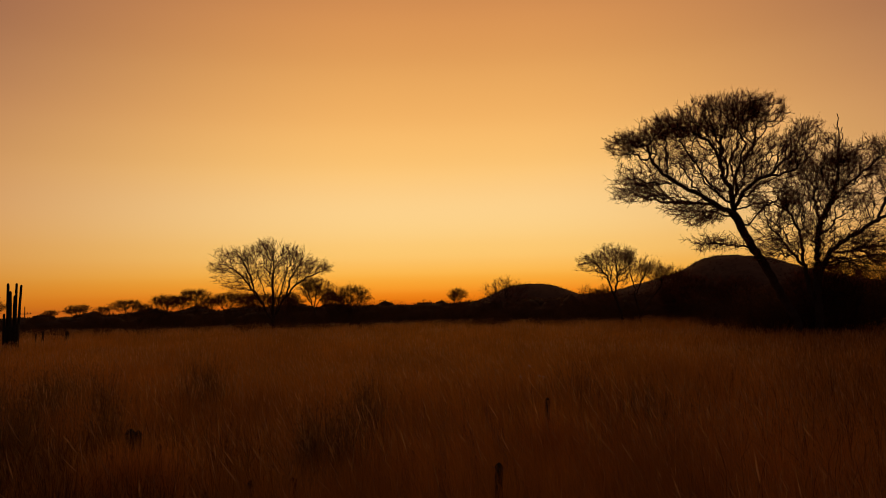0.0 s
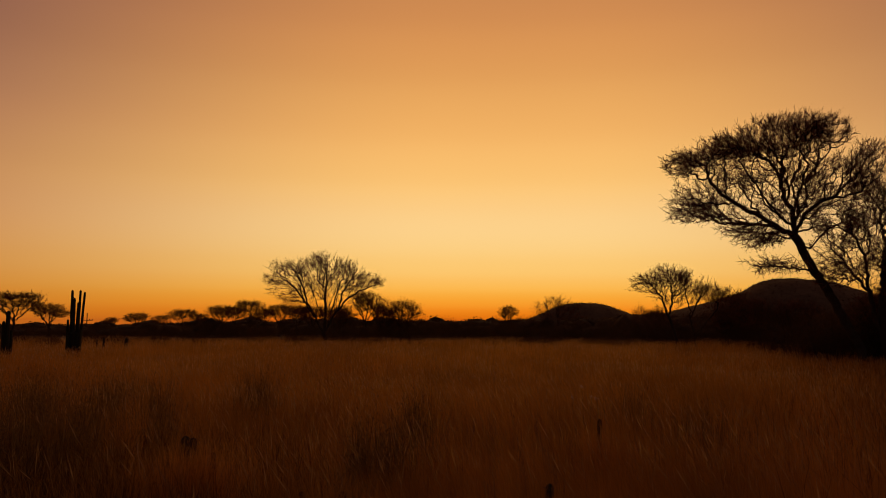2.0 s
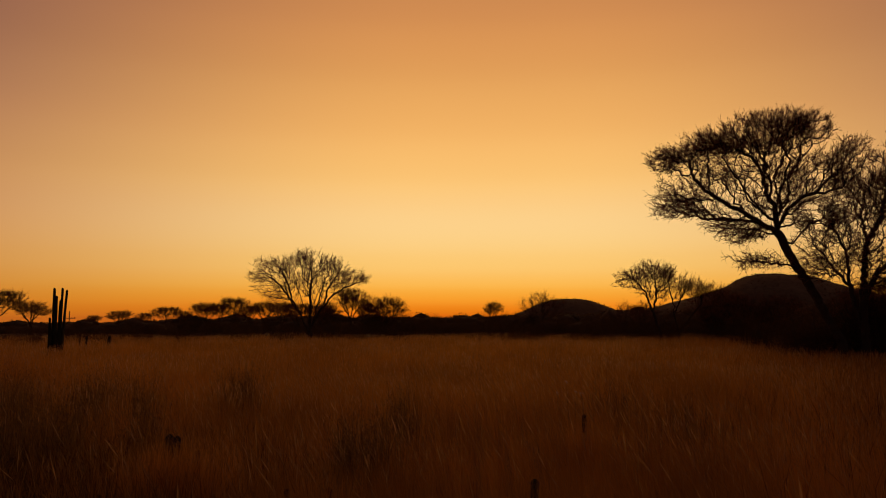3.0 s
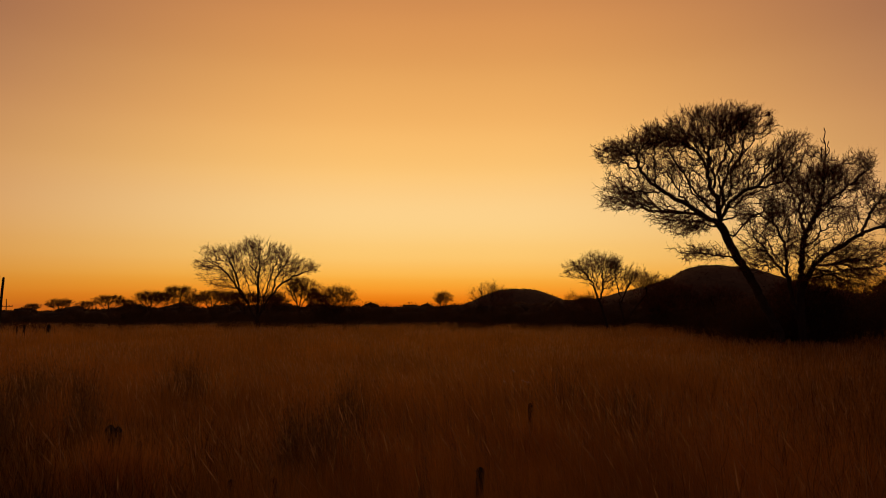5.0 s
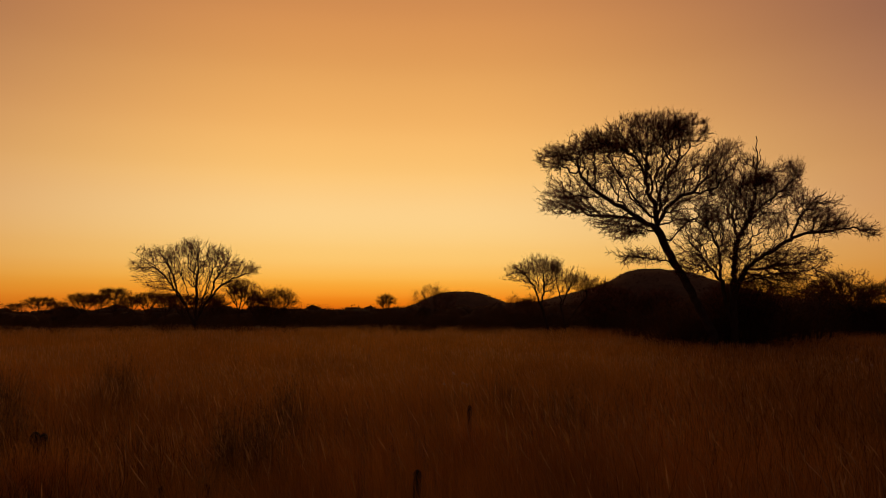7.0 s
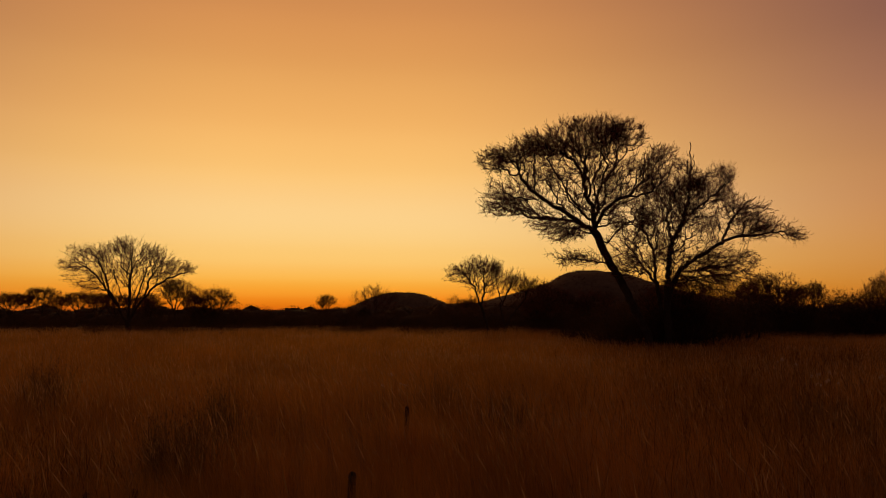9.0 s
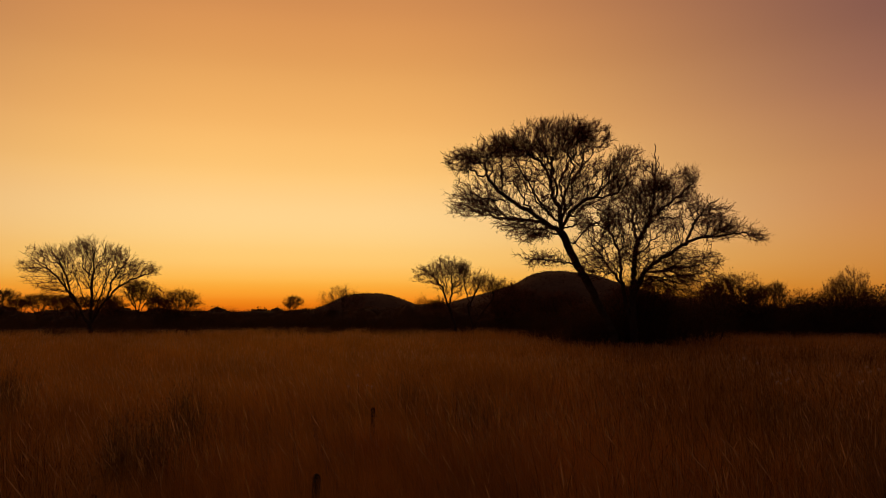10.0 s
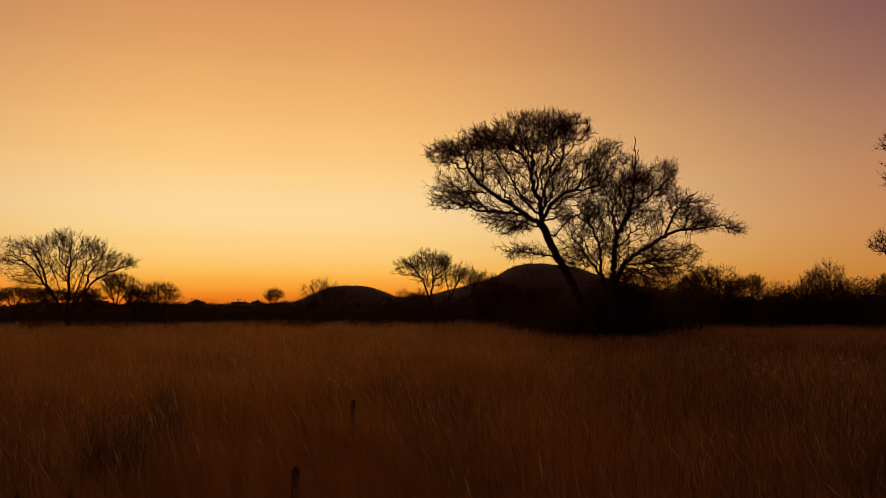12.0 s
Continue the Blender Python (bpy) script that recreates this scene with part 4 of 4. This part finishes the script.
def blades(r, pos, height, width, lean, curve):
    """Bent tapering blades of three triangles each, one for each place."""
    n = len(pos)
    yaw = r.uniform(0, 2 * np.pi, n)
    side = np.stack([np.cos(yaw), np.sin(yaw), np.zeros(n)], axis=1) * (width * 0.5)[:, None]
    mid = pos + np.concatenate([lean * 0.4, np.zeros((n, 1))], axis=1) * height[:, None]
    mid[:, 2] += height * 0.55
    tip = pos + np.concatenate([lean + curve, np.zeros((n, 1))], axis=1) * height[:, None]
    tip[:, 2] += height * np.sqrt(np.clip(1 - (lean ** 2).sum(axis=1) * 0.5, 0.3, 1))
    v = np.stack([pos - side, pos + side, mid - side * 0.8, mid + side * 0.8, tip], axis=1).reshape(-1, 3)
    b = (np.arange(n) * 5)[:, None]
    f = np.concatenate([b + np.array([[0, 1, 3]]), b + np.array([[0, 3, 2]]), b + np.array([[2, 3, 4]])], axis=0)
    return v, f, tip, mid


def weed(az, dist, wide, high, seed):
    """A clump of grey-green herb: thin upright stems with narrow leaves."""
    r = np.random.default_rng(seed)
    foot = new("weed_clump")
    foot.matrix_basis = place(az, dist)
    n = 150
    base = np.concatenate([r.normal(0, wide * 0.19, (n, 2)), np.zeros((n, 1))], axis=1)
    lean = r.normal(0, 0.08, (n, 2)) + base[:, :2] * 0.2
    h = high * r.uniform(0.55, 1.0, n)
    v, f, tip, mid = blades(r, base, h, np.full(n, 0.007), lean, r.normal(0, 0.05, (n, 2)))
    tagged(part("stalk_growth", mesh_of("stalk_growth", v, f, WEED), foot), kind="stuff")
    k = 6
    t = r.uniform(0.3, 1.0, (n, k, 1))
    p = base[:, None, :] + (tip - base)[:, None, :] * t
    u = unit(r.normal(size=p.shape) + np.array([0, 0, 2.2])) * r.uniform(0.02, 0.05, (n, k, 1))
    w = unit(np.cross(u, r.normal(size=p.shape))) * 0.0035
    q = np.stack([p, p + u * 0.5 + w, p + u, p + u * 0.5 - w], axis=2).reshape(-1, 3)
    tagged(part("foliage", mesh_of("foliage", q, np.arange(len(q)).reshape(-1, 4), WEED), foot), kind="stuff")
    tagged(foot, "grey-green weed clump standing in the dry grass", "weed", "weeds")


for i, (az, dist, wide, high) in enumerate([(23.4, 10.2, 0.6, 1.12), (26.6, 11.3, 0.6, 1.06), (30.6, 9.6, 0.9, 1.16), (16.7, 12.5, 0.8, 1.06), (9.7, 6.5, 0.25, 0.93), (7.6, 7.0, 0.6, 0.98), (5.6, 8.6, 0.6, 1.0),
                                            (34.0, 7.5, 1.0, 1.05), (-14.5, 9.5, 1.3, 0.85), (-38.0, 9.0, 1.2, 0.84), (-41.0, 6.5, 0.8, 0.82), (-34.5, 10.5, 1.2, 0.86), (11.2, 5.4, 0.35, 0.74), (-9.5, 11.5, 1.2, 0.86),
                                            (29.2, 7.6, 0.8, 0.98), (33.0, 8.6, 1.0, 1.0), (35.5, 10.5, 1.2, 1.05), (30.4, 12.5, 1.2, 1.0), (25.6, 13.0, 1.0, 0.95),
                                            (31.8, 11.5, 1.0, 1.05), (32.2, 7.8, 0.7, 0.96), (23.0, 8.2, 0.5, 0.9), (16.9, 11.5, 0.8, 1.0), (28.2, 8.6, 0.8, 0.95), (26.9, 10.2, 0.8, 1.0)]):
    weed(az, dist, wide, high, 300 + i)



def pale_herb(az, dist, high, seed):
    """A few thin stalks with pale fluffy seed heads."""
    r = np.random.default_rng(seed)
    foot = new("seeding_herb")
    foot.matrix_basis = place(az, dist)
    for k in range(4):
        x, y = r.normal(0, 0.12, 2)
        h = high * r.uniform(0.82, 1.0)
        lx, ly = r.normal(0, 0.06, 2)
        v, f = sweep([(x, y, 0), (x + lx * 0.3, y, h * 0.5), (x + lx, y + ly, h)], [0.003, 0.0025, 0.0015], 4)
        stalk = part("stalk", mesh_of("stalk", v, f, WEED), foot)
        n = 26
        d = unit(r.normal(size=(n, 3)) + np.array([0, 0, 0.5]))
        p = np.array([x + lx, y + ly, h]) + d * r.uniform(0.004, 0.02, (n, 1))
        part("seed_head", mesh_of("seed_head", spray(r, p, d, 0.016, 0.004), np.arange(3 * n).reshape(-1, 3), FLUFF), stalk, "pale fluffy seed head")
    tagged(foot, "thin herb with pale fluffy seed heads in the grass", "herb", "seeding herbs")


for i, (az, dist, high) in enumerate([(-35.0, 10.5, 0.95), (-36.0, 10.9, 0.93), (-39.2, 10.4, 0.95), (-39.8, 11.0, 0.98), (-7.0, 9.6, 0.88), (-33.0, 13.0, 0.95)]):
    pale_herb(az, dist, high, 350 + i)


def straws(r, pos, height, width, lean):
    """Single tapering straws of one triangle each, for the far grass."""
    n = len(pos)
    yaw = r.uniform(0, 2 * np.pi, n)
    side = np.stack([np.cos(yaw), np.sin(yaw), np.zeros(n)], axis=1) * (width * 0.5)[:, None]
    tip = pos + np.concatenate([lean * height[:, None], height[:, None]], axis=1)
    v = np.stack([pos - side, pos + side, tip], axis=1).reshape(-1, 3)
    return v, np.arange(3 * n).reshape(-1, 3), tip


def field_points(r, n, r0, r1, right, left, cell):
    """Places for stems in a sector of the field, drawn together into tufts, with the swell of the sward there."""
    d = np.sqrt(r.uniform(r0 ** 2, r1 ** 2, n))
    a = np.radians(r.uniform(right, left, n))
    xy = np.stack([-np.sin(a) * d, np.cos(a) * d], axis=1)
    square = np.floor(xy / cell)
    mixed = np.stack([square @ np.array([127.1, 311.7]), square @ np.array([269.5, 183.3])], axis=1)
    shift = np.sin(mixed) * 43758.5453
    centre = (square + (shift - np.floor(shift))) * cell
    xy = xy + (centre - xy) * r.uniform(0, 0.62, (n, 1))
    swell = np.sin(xy[:, 0] * 0.55 + 1.3 * np.sin(xy[:, 1] * 0.31)) * np.cos(xy[:, 1] * 0.43 + 0.8 * np.sin(xy[:, 0] * 0.27))
    return np.concatenate([xy, np.zeros((n, 1))], axis=1), swell


def grass():
    r = np.random.default_rng(400)
    left, right = 40.0, -50.0
    V, F, SV, SF = [], [], [], []
    count = [0, 0]

    def add(v, f):
        V.append(v)
        F.append(f + count[0])
        count[0] += len(v)

    def heads(tip, along, share, width, long=0.12):
        drift = np.sin(tip[:, 0] * 1.1 + 2.0 * np.sin(tip[:, 1] * 0.5)) * np.sin(tip[:, 1] * 0.9 + 1.5 * np.sin(tip[:, 0] * 0.6))
        sel = r.uniform(size=len(tip)) < share * np.clip(0.8 + 0.9 * drift, 0.15, 1.7)
        m = int(sel.sum())
        u = unit(along[sel] + r.normal(0, 0.05, (m, 3))) * r.uniform(0.6, 1.35, (m, 1)) * long
        yaw = r.uniform(0, 2 * np.pi, m)
        w = np.stack([np.cos(yaw), np.sin(yaw), np.zeros(m)], axis=1) * width
        p = tip[sel] - u * 0.7
        v = np.stack([p, p + u * 0.4 + w, p + u, p + u * 0.4 - w], axis=1).reshape(-1, 3)
        SV.append(v)
        SF.append(np.arange(len(v)).reshape(-1, 4) + count[1])
        count[1] += len(v)

    for r0, r1, density, width, leaves in [(0.8, 8.0, 1250, 0.0017, 1), (8.0, 17.0, 540, 0.0033, 0)]:
        n = int(radians(left - right) / 2 * (r1 ** 2 - r0 ** 2) * density)
        pos, swell = field_points(r, n, r0, r1, right, left, 0.3)
        h = (0.66 + 0.08 * swell) * np.where(r.uniform(size=n) < 0.72, r.uniform(0.82, 1.1, n), r.uniform(0.45, 0.8, n))
        h[r.uniform(size=n) < 0.07] *= 1.17
        lean = r.normal(0, 0.12, (n, 2)) + np.stack([-0.1 + 0.08 * swell, np.zeros(n)], axis=1)
        v, f, tip, mid = blades(r, pos, h, width * r.uniform(0.6, 1.3, n), lean, r.normal(0, 0.07, (n, 2)) + lean * 0.5)
        add(v, f)
        if leaves:
            sel = r.uniform(size=n) < 0.7
            k = int(sel.sum())
            v, f, _, _ = blades(r, pos[sel] + (mid - pos)[sel] * r.uniform(0.05, 0.7, (k, 1)), h[sel] * r.uniform(0.3, 0.6, k), width * r.uniform(0.8, 1.5, k), r.normal(0, 0.17, (k, 2)), r.normal(0, 0.14, (k, 2)))
            add(v, f)
        heads(tip, tip - mid, 0.16, width * 1.1)
    # the grass stands thicker before the young cacti
    for az, dist in [(-3.66, 5.0), (-7.3, 8.0), (21.6, 6.5), (22.9, 6.2), (19.9, 6.3), (13.9, 5.1), (11.0, 5.1)]:
        n = 650
        at = place(az, dist - 0.3).translation
        pos = np.concatenate([r.normal(0, 0.17, (n, 2)) + np.array([at.x, at.y]), np.zeros((n, 1))], axis=1)
        v, f, tip, mid = blades(r, pos, r.uniform(0.6, 0.84, n), 0.0028 * r.uniform(0.7, 1.4, n), r.normal(0, 0.12, (n, 2)), r.normal(0, 0.06, (n, 2)))
        add(v, f)
    # single taller pale stalks
    n = 4200
    pos, swell = field_points(r, n, 4.2, 18.0, right, left, 0.3)
    v, f, tip, mid = blades(r, pos, r.uniform(0.62, 0.86, n), np.full(n, 0.0024), r.normal(0, 0.13, (n, 2)) + np.array([-0.16, 0.0]), r.normal(0, 0.06, (n, 2)) + np.array([-0.12, 0.0]))
    add(v, f)
    heads(tip, tip - mid, 0.8, 0.0048, 0.18)
    n = int(radians(left - right) / 2 * (47.0 ** 2 - 17.0 ** 2) * 255)
    pos, swell = field_points(r, n, 17.0, 47.0, right, left, 0.6)
    h = (0.66 + 0.07 * swell) * r.uniform(0.7, 1.12, n)
    v, f, tip = straws(r, pos, h, 0.0112 * r.uniform(0.6, 1.4, n), r.normal(0, 0.14, (n, 2)))
    add(v, f)
    heads(tip, tip - pos, 0.18, 0.006)
    # round about, out of the view, the field goes on more thinly
    n = 70000
    pos, swell = field_points(r, n, 0.8, 36.0, left - 1.5, 361.5 + right, 0.5)
    v, f, _ = straws(r, pos, (0.66 + 0.07 * swell) * r.uniform(0.6, 1.1, n), r.uniform(0.008, 0.022, n), r.normal(0, 0.16, (n, 2)))
    add(v, f)
    field = tagged(new("tall_grass", mesh_of("tall_grass", np.concatenate(V), np.concatenate(F), GRASS)), "tall dry reddish-brown savanna grass", "grass", kind="stuff")
    tagged(part("seed_heads", mesh_of("seed_heads", np.concatenate(SV), np.concatenate(SF), SEED), field, "pale feathery seed heads"), kind="stuff")


def shade_blades():
    """Dark narrow blades added between the grass, thickest at the two ends of the field, to imitate the dimmer light
    there.
    """
    r = np.random.default_rng(450)
    V, F, count = [], [], 0
    for n, right, left, r0, r1, full in [(72000, -50.0, -17.0, 3.2, 34.0, -38.0), (16000, 9.0, 38.0, 3.4, 8.0, 26.0)]:
        pos, swell = field_points(r, n, r0, r1, right, left, 0.45)
        az = np.degrees(np.arctan2(-pos[:, 0], pos[:, 1]))
        near = right if full > 0 else left
        keep = r.uniform(size=n) < np.clip((az - near) / (full - near), 0, 1) * np.clip(0.7 + 0.5 * swell, 0.2, 1)
        keep &= r.uniform(size=n) < np.clip((34.0 - np.hypot(pos[:, 0], pos[:, 1])) / 16.0, 0, 1)
        pos = pos[keep]
        m = len(pos)
        far = 0.6 + np.hypot(pos[:, 0], pos[:, 1]) / 14.0
        v, f, _, _ = blades(r, pos, r.uniform(0.42, 0.78, m), 0.0052 * far * r.uniform(0.6, 1.4, m), r.normal(0, 0.15, (m, 2)), r.normal(0, 0.12, (m, 2)))
        V.append(v)
        F.append(f + count)
        count += len(v)
    tagged(new("low_shade_blades", mesh_of("low_shade_blades", np.concatenate(V), np.concatenate(F), SHADE_BLADE)), "dark narrow blades added between the dry grass to dim its ends", "weeds", kind="stuff")


grass()
shade_blades()
